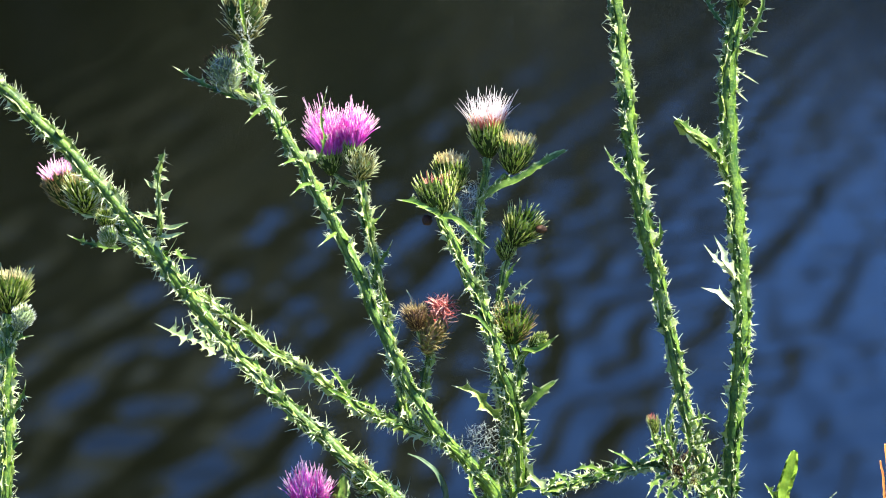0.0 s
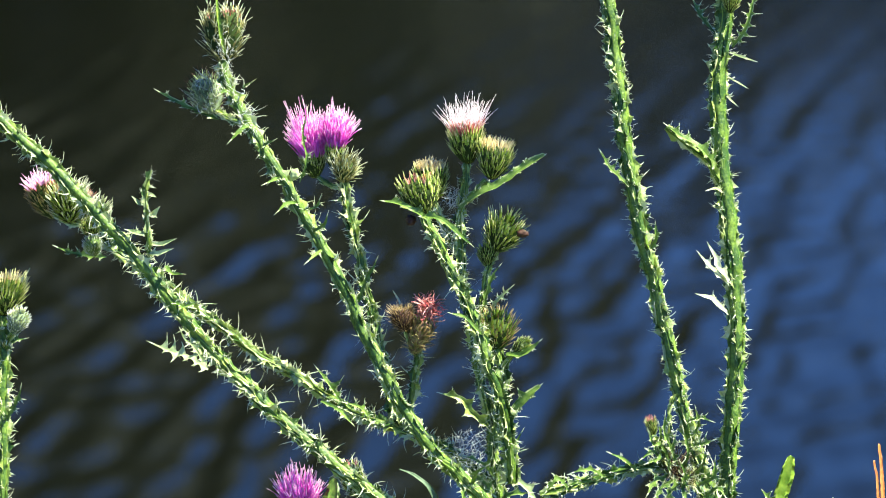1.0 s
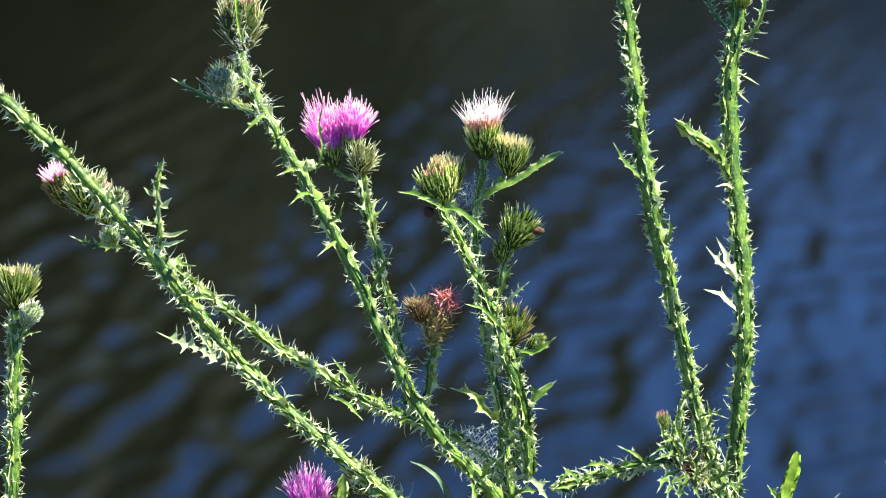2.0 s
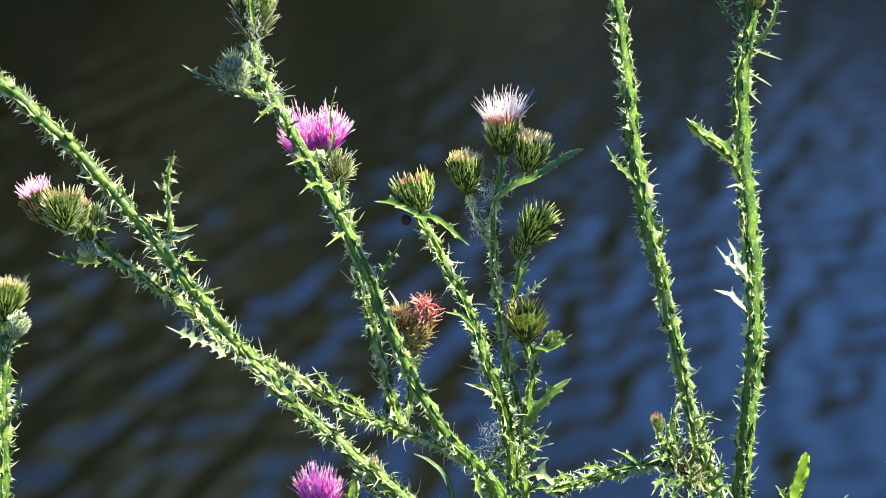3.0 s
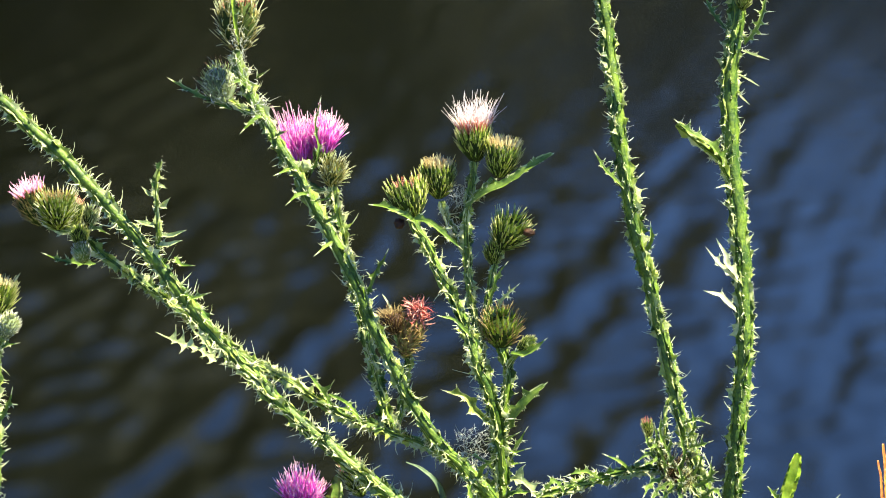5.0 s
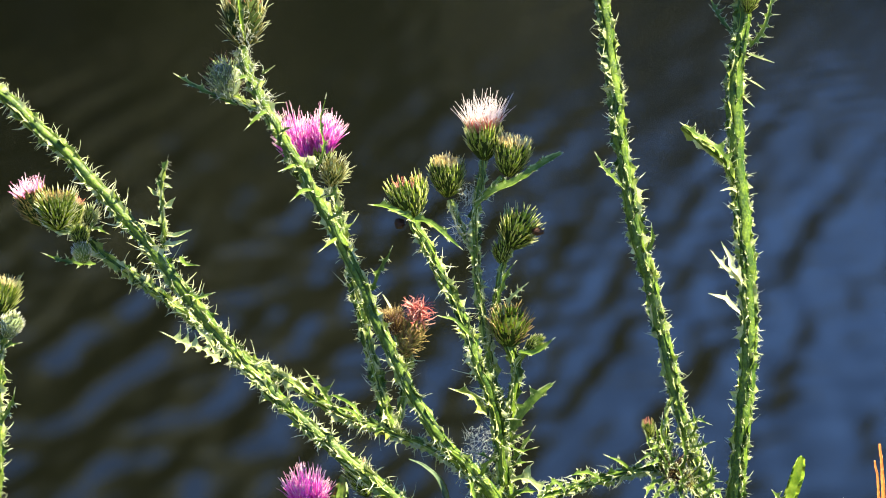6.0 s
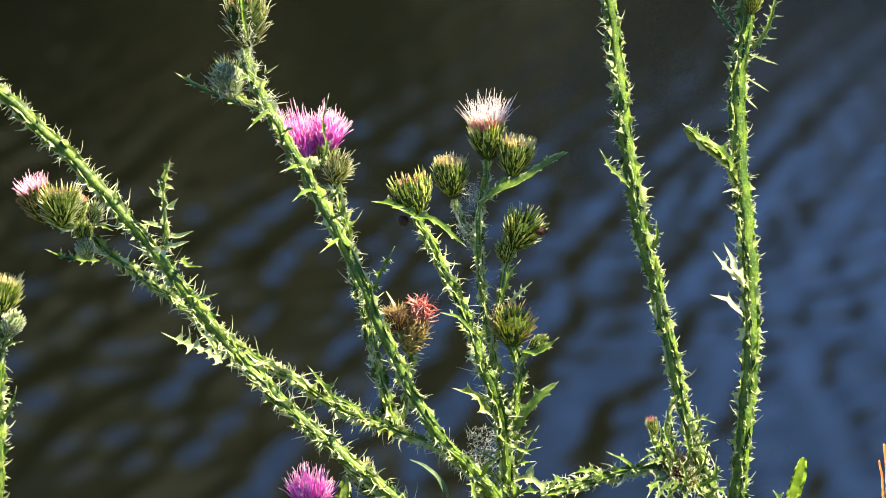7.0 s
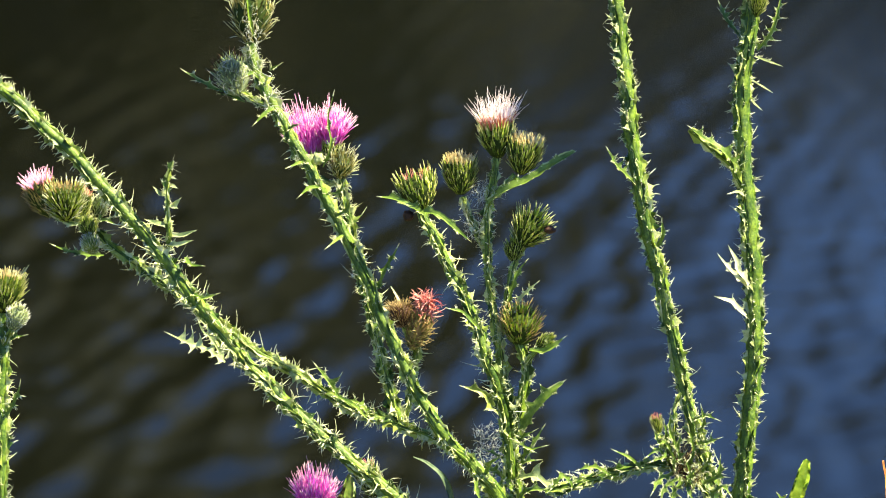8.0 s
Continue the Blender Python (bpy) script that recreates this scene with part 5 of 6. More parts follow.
    walk(flowering, [(0, sway(flowering, -0.672, -0.140, 1.80)), (0.1, sway(flowering, -0.697, -0.155, 1.67)), (0.2, sway(flowering, -0.709, -0.285, 0.82)), (0.3, sway(flowering, -0.724, -0.383, 0.16)), (0.4, sway(flowering, -0.753, -0.363, 0.25)), (0.5, sway(flowering, -0.784, -0.329, 0.43)), (0.6, sway(flowering, -0.645, -0.258, 0.50)), (0.7, sway(flowering, -0.497, -0.255, 0.14)), (0.8, sway(flowering, -0.352, -0.233, -0.10)), (0.9, sway(flowering, -0.212, -0.167, -0.06)), (1, sway(flowering, -0.076, -0.066, 0.20)), (1.1, sway(flowering, 0.073, 0.054, 0.60)), (1.2, sway(flowering, 0.240, 0.023, 0.06)), (1.3, sway(flowering, 0.413, 0.034, -0.40)), (1.4, sway(flowering, 0.586, 0.054, -0.80)), (1.5, sway(flowering, 0.750, 0.144, -0.76)), (1.6, sway(flowering, 0.697, 0.224, -0.19)), (1.7, sway(flowering, 0.650, 0.254, 0.08)), (2.8, sway(flowering, 0.174, 0.204, 0.59)), (2.9, sway(flowering, 0.394, 0.094, -0.26)), (3, sway(flowering, 0.611, 0.010, -0.95)), (3.1, sway(flowering, 0.585, 0.032, -0.71)), (3.2, sway(flowering, 0.564, 0.010, -0.75)), (3.3, sway(flowering, 0.545, -0.026, -0.87)), (3.4, sway(flowering, 0.525, -0.057, -0.96)), (3.5, sway(flowering, 0.504, -0.071, -0.94)), (3.6, sway(flowering, 0.070, -0.008, -0.01)), (3.7, sway(flowering, -0.004, 0.066, 0.54)), (3.8, sway(flowering, -0.070, 0.078, 0.71)), (3.9, sway(flowering, -0.132, 0.058, 0.68)), (4, sway(flowering, 0.323, 0.020, -0.32)), (4.1, sway(flowering, 0.237, -0.033, -0.54)), (4.2, sway(flowering, 0.147, -0.046, -0.50)), (4.3, sway(flowering, 0.055, -0.041, -0.35)), (4.4, sway(flowering, -0.041, -0.006, -0.01)), (4.5, sway(flowering, -0.025, -0.097, -0.14)), (4.6, sway(flowering, -0.022, -0.120, -0.29)), (4.7, sway(flowering, -0.019, -0.139, -0.40)), (5.8, sway(flowering, -0.006, -0.166, -0.52)), (5.9, sway(flowering, -0.006, -0.158, -0.47)), (6, sway(flowering, -0.005, -0.160, -0.47)), (6.1, sway(flowering, -0.003, -0.137, -0.44)), (6.2, sway(flowering, 0.000, -0.124, -0.46)), (6.3, sway(flowering, 0.001, -0.089, -0.34)), (6.4, sway(flowering, -0.001, -0.031, -0.09)), (6.5, sway(flowering, 0.000, -0.000, 0.00)), (6.6, sway(flowering, 0.014, -0.006, -0.05)), (6.7, sway(flowering, 0.032, -0.048, -0.32)), (6.8, sway(flowering, 0.048, -0.067, -0.45)), (6.9, sway(flowering, 0.061, -0.064, -0.44)), (7, sway(flowering, 0.073, -0.053, -0.38)), (7.1, sway(flowering, 0.114, -0.017, -0.36)), (7.2, sway(flowering, 0.155, 0.020, -0.34)), (7.3, sway(flowering, 0.199, 0.029, -0.50)), (7.4, sway(flowering, 0.240, 0.066, -0.48)), (7.5, sway(flowering, 0.280, 0.111, -0.41)), (7.6, sway(flowering, 0.258, 0.146, -0.19)), (7.7, sway(flowering, 0.236, 0.173, -0.02)), (7.8, sway(flowering, 0.218, 0.173, -0.03)), (7.9, sway(flowering, 0.204, 0.138, -0.25)), (8, sway(flowering, 0.186, 0.134, -0.28))])
    walk(crowned, [(0, sway(crowned, -0.116, 0.068, 0.11)), (0.1, sway(crowned, -0.188, 0.061, 0.23)), (0.2, sway(crowned, -0.262, 0.074, 0.48)), (0.3, sway(crowned, -0.335, 0.075, 0.66)), (0.4, sway(crowned, -0.407, 0.064, 0.75)), (0.5, sway(crowned, -0.475, 0.027, 0.64)), (0.6, sway(crowned, -0.324, -0.055, -0.13)), (0.7, sway(crowned, -0.167, -0.191, -1.29)), (0.8, sway(crowned, -0.023, -0.204, -1.57)), (0.9, sway(crowned, 0.117, -0.191, -1.65)), (1, sway(crowned, 0.251, -0.128, -1.38)), (1.1, sway(crowned, 0.190, 0.035, -0.15)), (1.2, sway(crowned, 0.134, 0.156, 0.79)), (1.3, sway(crowned, 0.080, 0.261, 1.61)), (1.4, sway(crowned, 0.041, 0.241, 1.52)), (1.5, sway(crowned, 0.010, 0.140, 0.85)), (1.6, sway(crowned, 0.021, 0.068, 0.33)), (1.7, sway(crowned, 0.033, -0.020, -0.31)), (2.8, sway(crowned, 0.046, 0.064, 0.22)), (2.9, sway(crowned, 0.046, 0.088, 0.38)), (3, sway(crowned, 0.043, 0.130, 0.68)), (3.1, sway(crowned, 0.064, 0.120, 0.55)), (3.2, sway(crowned, 0.087, 0.094, 0.30)), (3.3, sway(crowned, 0.114, 0.035, -0.19)), (3.4, sway(crowned, 0.137, 0.017, -0.38)), (3.5, sway(crowned, 0.150, 0.075, -0.02)), (3.6, sway(crowned, 0.172, 0.089, 0.07)), (3.7, sway(crowned, 0.193, 0.107, 0.18)), (3.8, sway(crowned, 0.219, 0.087, 0.01)), (3.9, sway(crowned, 0.242, 0.097, 0.07)), (4, sway(crowned, 0.264, 0.108, 0.13)), (4.1, sway(crowned, 0.180, 0.135, 0.44)), (4.2, sway(crowned, 0.099, 0.144, 0.61)), (4.3, sway(crowned, 0.024, 0.096, 0.38)), (4.4, sway(crowned, -0.048, 0.028, 0.00)), (4.5, sway(crowned, -0.118, -0.063, -0.54)), (4.6, sway(crowned, -0.110, -0.088, -0.71)), (4.7, sway(crowned, -0.106, -0.086, -0.68)), (5.8, sway(crowned, -0.053, -0.071, -0.47)), (5.9, sway(crowned, -0.049, -0.065, -0.42)), (6, sway(crowned, -0.047, -0.033, -0.17)), (6.1, sway(crowned, -0.040, -0.011, -0.03)), (6.2, sway(crowned, -0.031, -0.000, 0.03)), (6.3, sway(crowned, -0.018, -0.024, -0.15)), (6.4, sway(crowned, -0.007, -0.026, -0.17)), (6.5, sway(crowned, 0.000, -0.000, 0.00)), (6.6, sway(crowned, 0.002, -0.008, -0.03)), (6.7, sway(crowned, 0.004, -0.012, -0.03)), (6.8, sway(crowned, 0.007, -0.031, -0.14)), (6.9, sway(crowned, 0.010, -0.047, -0.22)), (7, sway(crowned, 0.009, -0.028, -0.05)), (7.1, sway(crowned, 0.003, -0.008, 0.03)), (7.2, sway(crowned, -0.003, 0.012, 0.12)), (7.3, sway(crowned, -0.008, 0.028, 0.18)), (7.4, sway(crowned, -0.011, 0.029, 0.13)), (7.5, sway(crowned, -0.015, 0.033, 0.11)), (7.6, sway(crowned, -0.020, 0.020, 0.06)), (7.7, sway(crowned, -0.028, 0.038, 0.23)), (7.8, sway(crowned, -0.036, 0.051, 0.37)), (7.9, sway(crowned, -0.040, 0.038, 0.32)), (8, sway(crowned, -0.048, 0.052, 0.47))])
    walk(low, [(0, sway(low, -0.034, 0.035, 0.00)), (0.1, sway(low, -0.063, 0.028, 0.00)), (0.2, sway(low, -0.029, 0.028, 0.00)), (0.3, sway(low, -0.032, 0.025, 0.00)), (0.4, sway(low, -0.073, 0.017, -0.00)), (0.5, sway(low, -0.201, 0.000, -0.01)), (0.6, sway(low, -0.414, -0.024, -0.02)), (0.7, sway(low, -0.802, -0.067, -0.04)), (0.8, sway(low, -0.791, -0.068, -0.04)), (0.9, sway(low, -0.693, -0.060, -0.03)), (1, sway(low, -0.432, -0.034, -0.02)), (1.1, sway(low, 0.097, 0.022, 0.01)), (1.2, sway(low, 0.489, 0.064, 0.02)), (1.3, sway(low, 0.831, 0.101, 0.04)), (1.4, sway(low, 0.762, 0.094, 0.04)), (1.5, sway(low, 0.431, 0.061, 0.02)), (1.6, sway(low, 0.194, 0.036, 0.01)), (1.7, sway(low, -0.093, 0.006, -0.00)), (2.8, sway(low, 0.153, 0.030, 0.01)), (2.9, sway(low, 0.227, 0.038, 0.01)), (3, sway(low, 0.364, 0.052, 0.02)), (3.1, sway(low, 0.333, 0.049, 0.02)), (3.2, sway(low, 0.253, 0.040, 0.01)), (3.3, sway(low, 0.061, 0.020, 0.00)), (3.4, sway(low, 0.005, 0.014, 0.00)), (3.5, sway(low, 0.199, 0.035, 0.01)), (3.6, sway(low, 0.244, 0.043, 0.01)), (3.7, sway(low, 0.301, 0.052, 0.02)), (3.8, sway(low, 0.233, 0.048, 0.01)), (3.9, sway(low, 0.266, 0.054, 0.01)), (4, sway(low, 0.298, 0.061, 0.02)), (4.1, sway(low, 0.380, 0.068, 0.02)), (4.2, sway(low, 0.400, 0.069, 0.02)), (4.3, sway(low, 0.233, 0.050, 0.01)), (4.4, sway(low, 0.003, 0.025, 0.00)), (4.5, sway(low, -0.301, -0.008, -0.01)), (4.6, sway(low, -0.374, -0.018, -0.02)), (4.7, sway(low, -0.361, -0.018, -0.01)), (5.8, sway(low, -0.239, -0.020, -0.01)), (5.9, sway(low, -0.213, -0.019, -0.01)), (6, sway(low, -0.100, -0.008, -0.00)), (6.1, sway(low, -0.030, -0.002, -0.00)), (6.2, sway(low, 0.002, 0.001, 0.00)), (6.3, sway(low, -0.077, -0.007, -0.00)), (6.4, sway(low, -0.082, -0.008, -0.00)), (6.5, sway(low, 0.000, -0.000, 0.00)), (6.6, sway(low, -0.001, -0.002, -0.00)), (6.7, sway(low, 0.011, -0.004, 0.00)), (6.8, sway(low, -0.027, -0.010, -0.00)), (6.9, sway(low, -0.053, -0.015, -0.00)), (7, sway(low, 0.033, -0.008, 0.00)), (7.1, sway(low, 0.065, -0.004, 0.00)), (7.2, sway(low, 0.096, 0.000, 0.00)), (7.3, sway(low, 0.115, 0.003, 0.00)), (7.4, sway(low, 0.084, 0.001, 0.00)), (7.5, sway(low, 0.065, -0.000, 0.00)), (7.6, sway(low, 0.038, -0.004, 0.00)), (7.7, sway(low, 0.109, 0.003, 0.00)), (7.8, sway(low, 0.169, 0.008, 0.01)), (7.9, sway(low, 0.141, 0.004, 0.01)), (8, sway(low, 0.200, 0.009, 0.01))])
    walk(slender, [(0, sway(slender, -0.288, 0.023, 0.44)), (0.1, sway(slender, -0.247, 0.004, 0.28)), (0.2, sway(slender, -0.215, -0.076, -0.13)), (0.3, sway(slender, -0.174, -0.089, -0.26)), (0.4, sway(slender, -0.133, -0.109, -0.42)), (0.5, sway(slender, -0.091, -0.115, -0.53)), (0.6, sway(slender, -0.071, -0.148, -0.70)), (0.7, sway(slender, -0.046, -0.147, -0.74)), (0.8, sway(slender, -0.018, -0.126, -0.70)), (0.9, sway(slender, 0.011, -0.091, -0.60)), (1, sway(slender, 0.048, 0.004, -0.25)), (1.1, sway(slender, 0.079, 0.117, 0.21)), (1.2, sway(slender, 0.099, 0.137, 0.27)), (1.3, sway(slender, 0.112, 0.109, 0.15)), (1.4, sway(slender, 0.127, 0.088, 0.05)), (1.5, sway(slender, 0.146, 0.107, 0.12)), (1.6, sway(slender, 0.147, 0.134, 0.23)), (1.7, sway(slender, 0.145, 0.147, 0.29)), (2.8, sway(slender, 0.115, 0.163, 0.42)), (2.9, sway(slender, 0.109, 0.136, 0.31)), (3, sway(slender, 0.098, 0.076, 0.06)), (3.1, sway(slender, 0.120, 0.023, -0.22)), (3.2, sway(slender, 0.149, 0.030, -0.26)), (3.3, sway(slender, 0.178, 0.030, -0.32)), (3.4, sway(slender, 0.204, 0.011, -0.47)), (3.5, sway(slender, 0.236, 0.038, -0.42)), (3.6, sway(slender, 0.182, 0.085, -0.13)), (3.7, sway(slender, 0.130, 0.138, 0.18)), (3.8, sway(slender, 0.070, 0.138, 0.28)), (3.9, sway(slender, 0.009, 0.124, 0.32)), (4, sway(slender, -0.056, 0.076, 0.23)), (4.1, sway(slender, -0.058, 0.019, -0.03)), (4.2, sway(slender, -0.055, -0.004, -0.14)), (4.3, sway(slender, -0.049, -0.001, -0.14)), (4.4, sway(slender, -0.044, 0.003, -0.14)), (4.5, sway(slender, -0.037, 0.013, -0.12)), (4.6, sway(slender, -0.029, -0.010, -0.22)), (4.7, sway(slender, -0.023, -0.047, -0.37)), (5.8, sway(slender, 0.091, -0.079, -0.51)), (5.9, sway(slender, 0.100, -0.089, -0.55)), (6, sway(slender, 0.111, -0.085, -0.54)), (6.1, sway(slender, 0.087, -0.087, -0.51)), (6.2, sway(slender, 0.065, -0.069, -0.40)), (6.3, sway(slender, 0.045, -0.030, -0.20)), (6.4, sway(slender, 0.023, -0.012, -0.09)), (6.5, sway(slender, 0.000, -0.000, 0.00)), (6.6, sway(slender, 0.012, -0.019, -0.10)), (6.7, sway(slender, 0.025, -0.037, -0.20)), (6.8, sway(slender, 0.041, -0.029, -0.19)), (6.9, sway(slender, 0.054, -0.041, -0.27)), (7, sway(slender, 0.070, -0.026, -0.23)), (7.1, sway(slender, 0.069, -0.004, -0.17)), (7.2, sway(slender, 0.068, 0.017, -0.11)), (7.3, sway(slender, 0.066, 0.039, -0.05)), (7.4, sway(slender, 0.062, 0.040, -0.08)), (7.5, sway(slender, 0.062, 0.068, 0.01)), (7.6, sway(slender, 0.059, 0.079, 0.08)), (7.7, sway(slender, 0.057, 0.097, 0.18)), (7.8, sway(slender, 0.053, 0.101, 0.22)), (7.9, sway(slender, 0.046, 0.071, 0.12)), (8, sway(slender, 0.040, 0.062, 0.11))])
    walk(stout, [(0, sway(stout, -0.273, 0.241, -0.08)), (0.1, sway(stout, -0.228, 0.194, 0.09)), (0.2, sway(stout, -0.088, 0.152, -0.20)), (0.3, sway(stout, 0.100, 0.111, -0.71)), (0.4, sway(stout, 0.256, 0.069, -1.07)), (0.5, sway(stout, 0.380, 0.025, -1.28)), (0.6, sway(stout, 0.354, 0.028, -1.31)), (0.7, sway(stout, 0.311, 0.029, -1.26)), (0.8, sway(stout, 0.300, 0.032, -1.37)), (0.9, sway(stout, 0.242, 0.032, -1.24)), (1, sway(stout, 0.175, 0.033, -1.08)), (1.1, sway(stout, 0.009, 0.059, -0.39)), (1.2, sway(stout, -0.125, 0.086, 0.15)), (1.3, sway(stout, -0.316, 0.110, 0.95)), (1.4, sway(stout, -0.410, 0.139, 1.29)), (1.5, sway(stout, -0.346, 0.174, 0.88)), (1.6, sway(stout, -0.213, 0.176, 0.32)), (1.7, sway(stout, -0.024, 0.181, -0.50)), (2.8, sway(stout, -0.077, 0.151, 0.61)), (2.9, sway(stout, -0.040, 0.150, 0.50)), (3, sway(stout, 0.046, 0.151, 0.17)), (3.1, sway(stout, 0.027, 0.163, 0.05)), (3.2, sway(stout, -0.015, 0.173, 0.05)), (3.3, sway(stout, -0.097, 0.182, 0.23)), (3.4, sway(stout, -0.179, 0.191, 0.42)), (3.5, sway(stout, -0.262, 0.200, 0.60)), (3.6, sway(stout, -0.230, 0.208, 0.53)), (3.7, sway(stout, -0.167, 0.218, 0.31)), (3.8, sway(stout, -0.135, 0.226, 0.24)), (3.9, sway(stout, -0.095, 0.235, 0.13)), (4, sway(stout, -0.088, 0.243, 0.18)), (4.1, sway(stout, -0.151, 0.228, 0.45)), (4.2, sway(stout, -0.150, 0.216, 0.42)), (4.3, sway(stout, -0.109, 0.205, 0.20)), (4.4, sway(stout, -0.037, 0.196, -0.17)), (4.5, sway(stout, 0.035, 0.186, -0.54)), (4.6, sway(stout, 0.043, 0.175, -0.54)), (4.7, sway(stout, 0.026, 0.163, -0.44)), (5.8, sway(stout, 0.061, 0.040, -0.30)), (5.9, sway(stout, 0.044, 0.028, -0.20)), (6, sway(stout, 0.036, 0.017, -0.13)), (6.1, sway(stout, 0.010, 0.013, -0.01)), (6.2, sway(stout, -0.009, 0.009, 0.07)), (6.3, sway(stout, -0.011, 0.006, 0.07)), (6.4, sway(stout, -0.013, 0.003, 0.07)), (6.5, sway(stout, 0.000, -0.000, 0.00)), (6.6, sway(stout, -0.001, -0.008, 0.03)), (6.7, sway(stout, -0.018, -0.017, 0.13)), (6.8, sway(stout, -0.011, -0.025, 0.12)), (6.9, sway(stout, 0.005, -0.032, 0.07)), (7, sway(stout, 0.020, -0.040, 0.02)), (7.1, sway(stout, -0.012, -0.046, 0.14)), (7.2, sway(stout, -0.028, -0.053, 0.19)), (7.3, sway(stout, -0.043, -0.059, 0.23)), (7.4, sway(stout, -0.067, -0.065, 0.32)), (7.5, sway(stout, -0.083, -0.072, 0.36)), (7.6, sway(stout, -0.044, -0.078, 0.26)), (7.7, sway(stout, -0.021, -0.085, 0.23)), (7.8, sway(stout, 0.002, -0.092, 0.21)), (7.9, sway(stout, 0.017, -0.100, 0.22)), (8, sway(stout, 0.032, -0.107, 0.23))])
    walk(shoot, [(0, sway(shoot, -0.273, 0.241, -0.08)), (0.1, sway(shoot, -0.228, 0.194, 0.09)), (0.2, sway(shoot, -0.088, 0.152, -0.20)), (0.3, sway(shoot, 0.100, 0.111, -0.71)), (0.4, sway(shoot, 0.256, 0.069, -1.07)), (0.5, sway(shoot, 0.380, 0.025, -1.28)), (0.6, sway(shoot, 0.354, 0.028, -1.31)), (0.7, sway(shoot, 0.311, 0.029, -1.26)), (0.8, sway(shoot, 0.300, 0.032, -1.37)), (0.9, sway(shoot, 0.242, 0.032, -1.24)), (1, sway(shoot, 0.175, 0.033, -1.08)), (1.1, sway(shoot, 0.009, 0.059, -0.39)), (1.2, sway(shoot, -0.125, 0.086, 0.15)), (1.3, sway(shoot, -0.316, 0.110, 0.95)), (1.4, sway(shoot, -0.410, 0.139, 1.29)), (1.5, sway(shoot, -0.346, 0.174, 0.88)), (1.6, sway(shoot, -0.213, 0.176, 0.32)), (1.7, sway(shoot, -0.024, 0.181, -0.50)), (2.8, sway(shoot, -0.077, 0.151, 0.61)), (2.9, sway(shoot, -0.040, 0.150, 0.50)), (3, sway(shoot, 0.046, 0.151, 0.17)), (3.1, sway(shoot, 0.027, 0.163, 0.05)), (3.2, sway(shoot, -0.015, 0.173, 0.05)), (3.3, sway(shoot, -0.097, 0.182, 0.23)), (3.4, sway(shoot, -0.179, 0.191, 0.42)), (3.5, sway(shoot, -0.262, 0.200, 0.60)), (3.6, sway(shoot, -0.230, 0.208, 0.53)), (3.7, sway(shoot, -0.167, 0.218, 0.31)), (3.8, sway(shoot, -0.135, 0.226, 0.24)), (3.9, sway(shoot, -0.095, 0.235, 0.13)), (4, sway(shoot, -0.088, 0.243, 0.18)), (4.1, sway(shoot, -0.151, 0.228, 0.45)), (4.2, sway(shoot, -0.150, 0.216, 0.42)), (4.3, sway(shoot, -0.109, 0.205, 0.20)), (4.4, sway(shoot, -0.037, 0.196, -0.17)), (4.5, sway(shoot, 0.035, 0.186, -0.54)), (4.6, sway(shoot, 0.043, 0.175, -0.54)), (4.7, sway(shoot, 0.026, 0.163, -0.44)), (5.8, sway(shoot, 0.061, 0.040, -0.30)), (5.9, sway(shoot, 0.044, 0.028, -0.20)), (6, sway(shoot, 0.036, 0.017, -0.13)), (6.1, sway(shoot, 0.010, 0.013, -0.01)), (6.2, sway(shoot, -0.009, 0.009, 0.07)), (6.3, sway(shoot, -0.011, 0.006, 0.07)), (6.4, sway(shoot, -0.013, 0.003, 0.07)), (6.5, sway(shoot, 0.000, -0.000, 0.00)), (6.6, sway(shoot, -0.001, -0.008, 0.03)), (6.7, sway(shoot, -0.018, -0.017, 0.13)), (6.8, sway(shoot, -0.011, -0.025, 0.12)), (6.9, sway(shoot, 0.005, -0.032, 0.07)), (7, sway(shoot, 0.020, -0.040, 0.02)), (7.1, sway(shoot, -0.012, -0.046, 0.14)), (7.2, sway(shoot, -0.028, -0.053, 0.19)), (7.3, sway(shoot, -0.043, -0.059, 0.23)), (7.4, sway(shoot, -0.067, -0.065, 0.32)), (7.5, sway(shoot, -0.083, -0.072, 0.36)), (7.6, sway(shoot, -0.044, -0.078, 0.26)), (7.7, sway(shoot, -0.021, -0.085, 0.23)), (7.8, sway(shoot, 0.002, -0.092, 0.21)), (7.9, sway(shoot, 0.017, -0.100, 0.22)), (8, sway(shoot, 0.032, -0.107, 0.23))])
    walk(straw, [(0, sway(straw, 0.090, 0.0, 0.0)), (0.1, sway(straw, -0.247, 0.0, 0.0)), (0.3, sway(straw, -0.495, 0.0, 0.0)), (0.5, sway(straw, -0.585, 0.0, 0.0)), (0.7, sway(straw, -0.225, 0.0, 0.0)), (1, sway(straw, -0.157, 0.0, 0.0)), (1.2, sway(straw, 0.135, 0.0, 0.0)), (1.5, sway(straw, 0.292, 0.0, 0.0)), (1.7, sway(straw, 0.337, 0.0, 0.0)), (2.8, sway(straw, 0.337, 0.0, 0.0)), (3.5, sway(straw, 0.360, 0.0, 0.0)), (4, sway(straw, 0.270, 0.0, 0.0)), (4.5, sway(straw, 0.112, 0.0, 0.0)), (4.7, sway(straw, 0.045, 0.0, 0.0)), (5.8, sway(straw, -0.067, 0.0, 0.0)), (6, sway(straw, -0.135, 0.0, 0.0)), (6.5, sway(straw, 0.000, 0.0, 0.0)), (7, sway(straw, 0.045, 0.0, 0.0)), (7.4, sway(straw, 0.135, 0.0, 0.0)), (8, sway(straw, 0.202, 0.0, 0.0))])
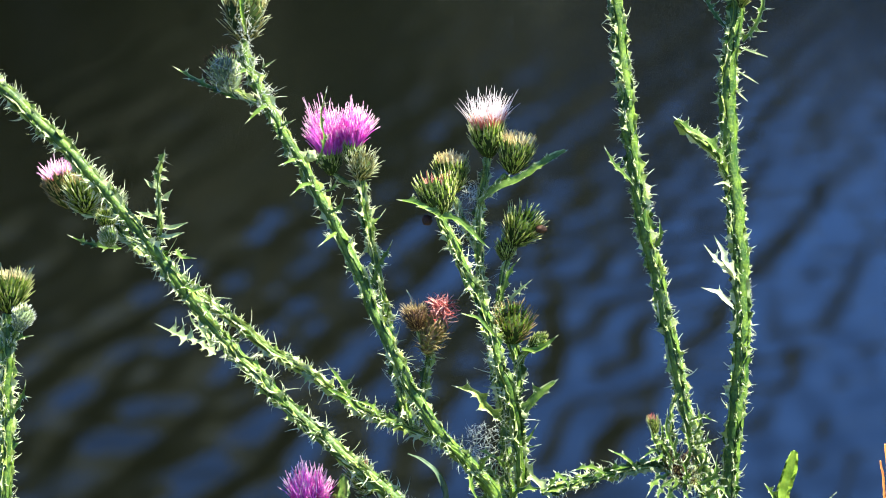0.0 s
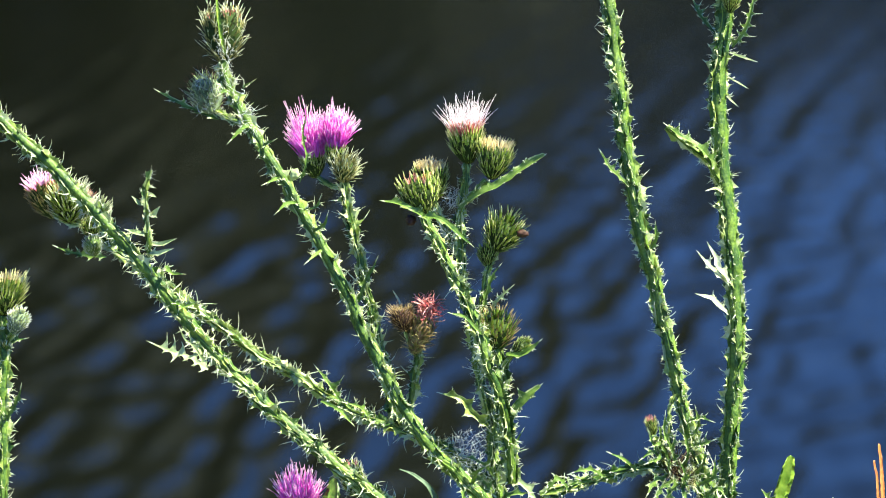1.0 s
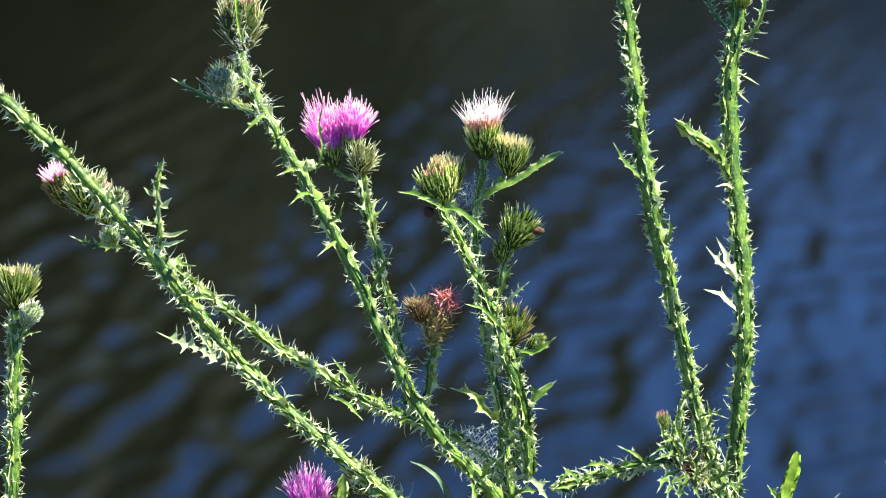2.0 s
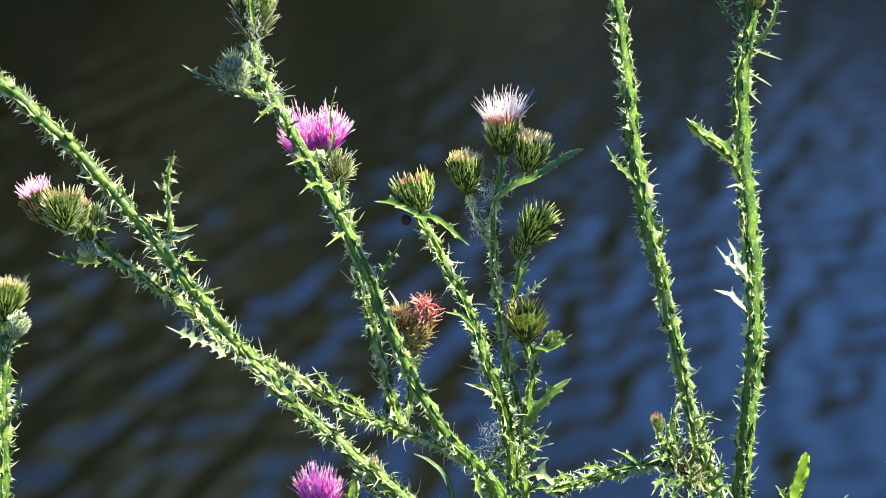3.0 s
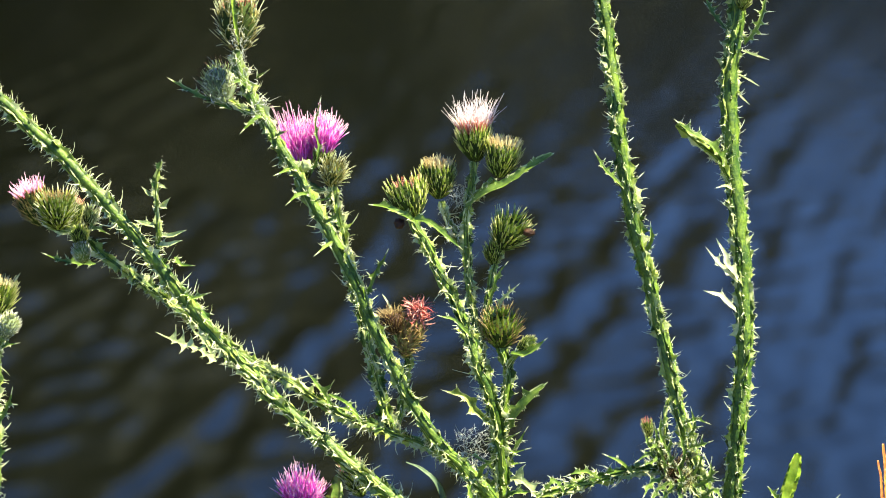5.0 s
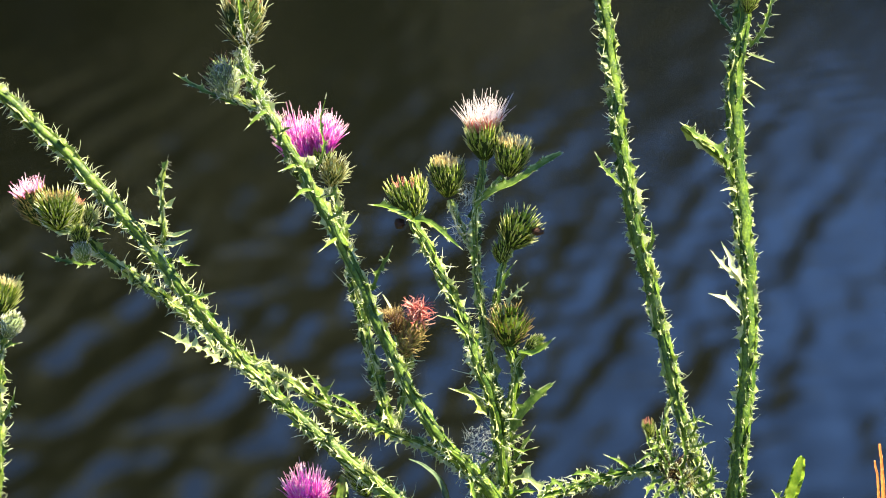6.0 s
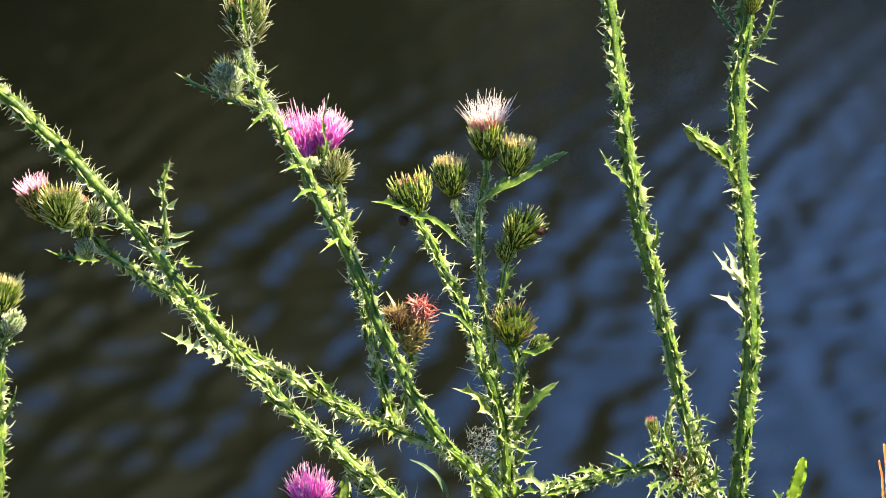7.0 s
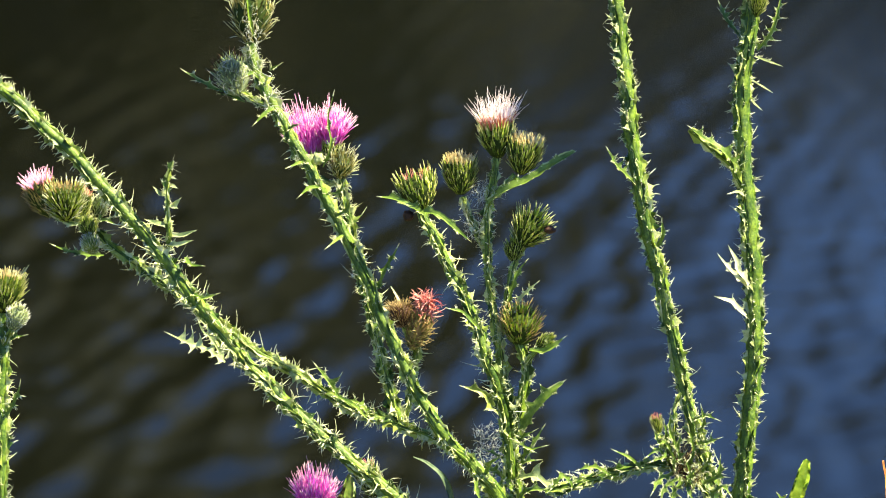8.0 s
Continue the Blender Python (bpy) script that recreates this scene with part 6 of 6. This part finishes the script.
    walk(edge, [(0, sway(edge, 0.083, 0.109, 0.20)), (0.1, sway(edge, 0.031, 0.066, 0.16)), (0.2, sway(edge, -0.136, -0.073, 0.03)), (0.3, sway(edge, -0.175, -0.105, -0.00)), (0.4, sway(edge, -0.226, -0.148, -0.05)), (0.5, sway(edge, -0.252, -0.169, -0.07)), (0.6, sway(edge, -0.316, -0.222, -0.12)), (0.7, sway(edge, -0.316, -0.222, -0.12)), (0.8, sway(edge, -0.277, -0.190, -0.09)), (0.9, sway(edge, -0.213, -0.137, -0.04)), (1, sway(edge, -0.033, 0.013, 0.11)), (1.1, sway(edge, 0.185, 0.195, 0.28)), (1.2, sway(edge, 0.224, 0.227, 0.31)), (1.3, sway(edge, 0.173, 0.184, 0.27)), (1.4, sway(edge, 0.134, 0.152, 0.24)), (1.5, sway(edge, 0.173, 0.184, 0.27)), (1.6, sway(edge, 0.224, 0.227, 0.31)), (1.7, sway(edge, 0.250, 0.248, 0.33)), (2.8, sway(edge, 0.288, 0.280, 0.36)), (2.9, sway(edge, 0.286, 0.070, 0.07)), (3, sway(edge, 0.220, -0.194, -0.27)), (3.1, sway(edge, 0.139, -0.275, -0.39)), (3.2, sway(edge, 0.173, -0.261, -0.42)), (3.3, sway(edge, 0.194, -0.256, -0.45)), (3.4, sway(edge, 0.177, -0.284, -0.52)), (3.5, sway(edge, 0.249, -0.238, -0.51)), (3.6, sway(edge, 0.283, -0.131, -0.35)), (3.7, sway(edge, 0.330, -0.013, -0.19)), (3.8, sway(edge, 0.274, 0.019, -0.10)), (3.9, sway(edge, 0.192, 0.030, -0.03)), (4, sway(edge, 0.046, -0.013, -0.02)), (4.1, sway(edge, -0.052, -0.113, -0.14)), (4.2, sway(edge, -0.086, -0.160, -0.20)), (4.3, sway(edge, -0.069, -0.163, -0.23)), (4.4, sway(edge, -0.052, -0.167, -0.26)), (4.5, sway(edge, -0.022, -0.160, -0.27)), (4.6, sway(edge, -0.065, -0.177, -0.28)), (4.7, sway(edge, -0.134, -0.216, -0.30)), (5.8, sway(edge, -0.185, -0.056, -0.02)), (5.9, sway(edge, -0.202, -0.052, -0.00)), (6, sway(edge, -0.220, -0.172, 0.01)), (6.1, sway(edge, -0.212, -0.167, -0.02)), (6.2, sway(edge, -0.166, -0.131, -0.02)), (6.3, sway(edge, -0.080, -0.062, 0.01)), (6.4, sway(edge, -0.034, -0.026, 0.01)), (6.5, sway(edge, 0.000, -0.000, 0.00)), (6.6, sway(edge, -0.028, -0.047, -0.07)), (6.7, sway(edge, -0.055, -0.093, -0.14)), (6.8, sway(edge, -0.031, -0.097, -0.16)), (6.9, sway(edge, -0.046, -0.133, -0.22)), (7, sway(edge, -0.009, -0.126, -0.24)), (7.1, sway(edge, -0.002, -0.095, -0.18)), (7.2, sway(edge, 0.005, -0.064, -0.13)), (7.3, sway(edge, 0.012, -0.033, -0.08)), (7.4, sway(edge, -0.019, -0.034, -0.06)), (7.5, sway(edge, 0.001, 0.007, -0.00)), (7.6, sway(edge, 0.024, 0.053, 0.02)), (7.7, sway(edge, 0.060, 0.109, 0.05)), (7.8, sway(edge, 0.070, 0.143, 0.05)), (7.9, sway(edge, 0.016, 0.124, 0.01)), (8, sway(edge, 0.000, 0.138, -0.00))])
    walk(water, [(0.0, pose(0, 0, 0)), (8.0, pose(-4.3, 0.7, 0))])


motions()
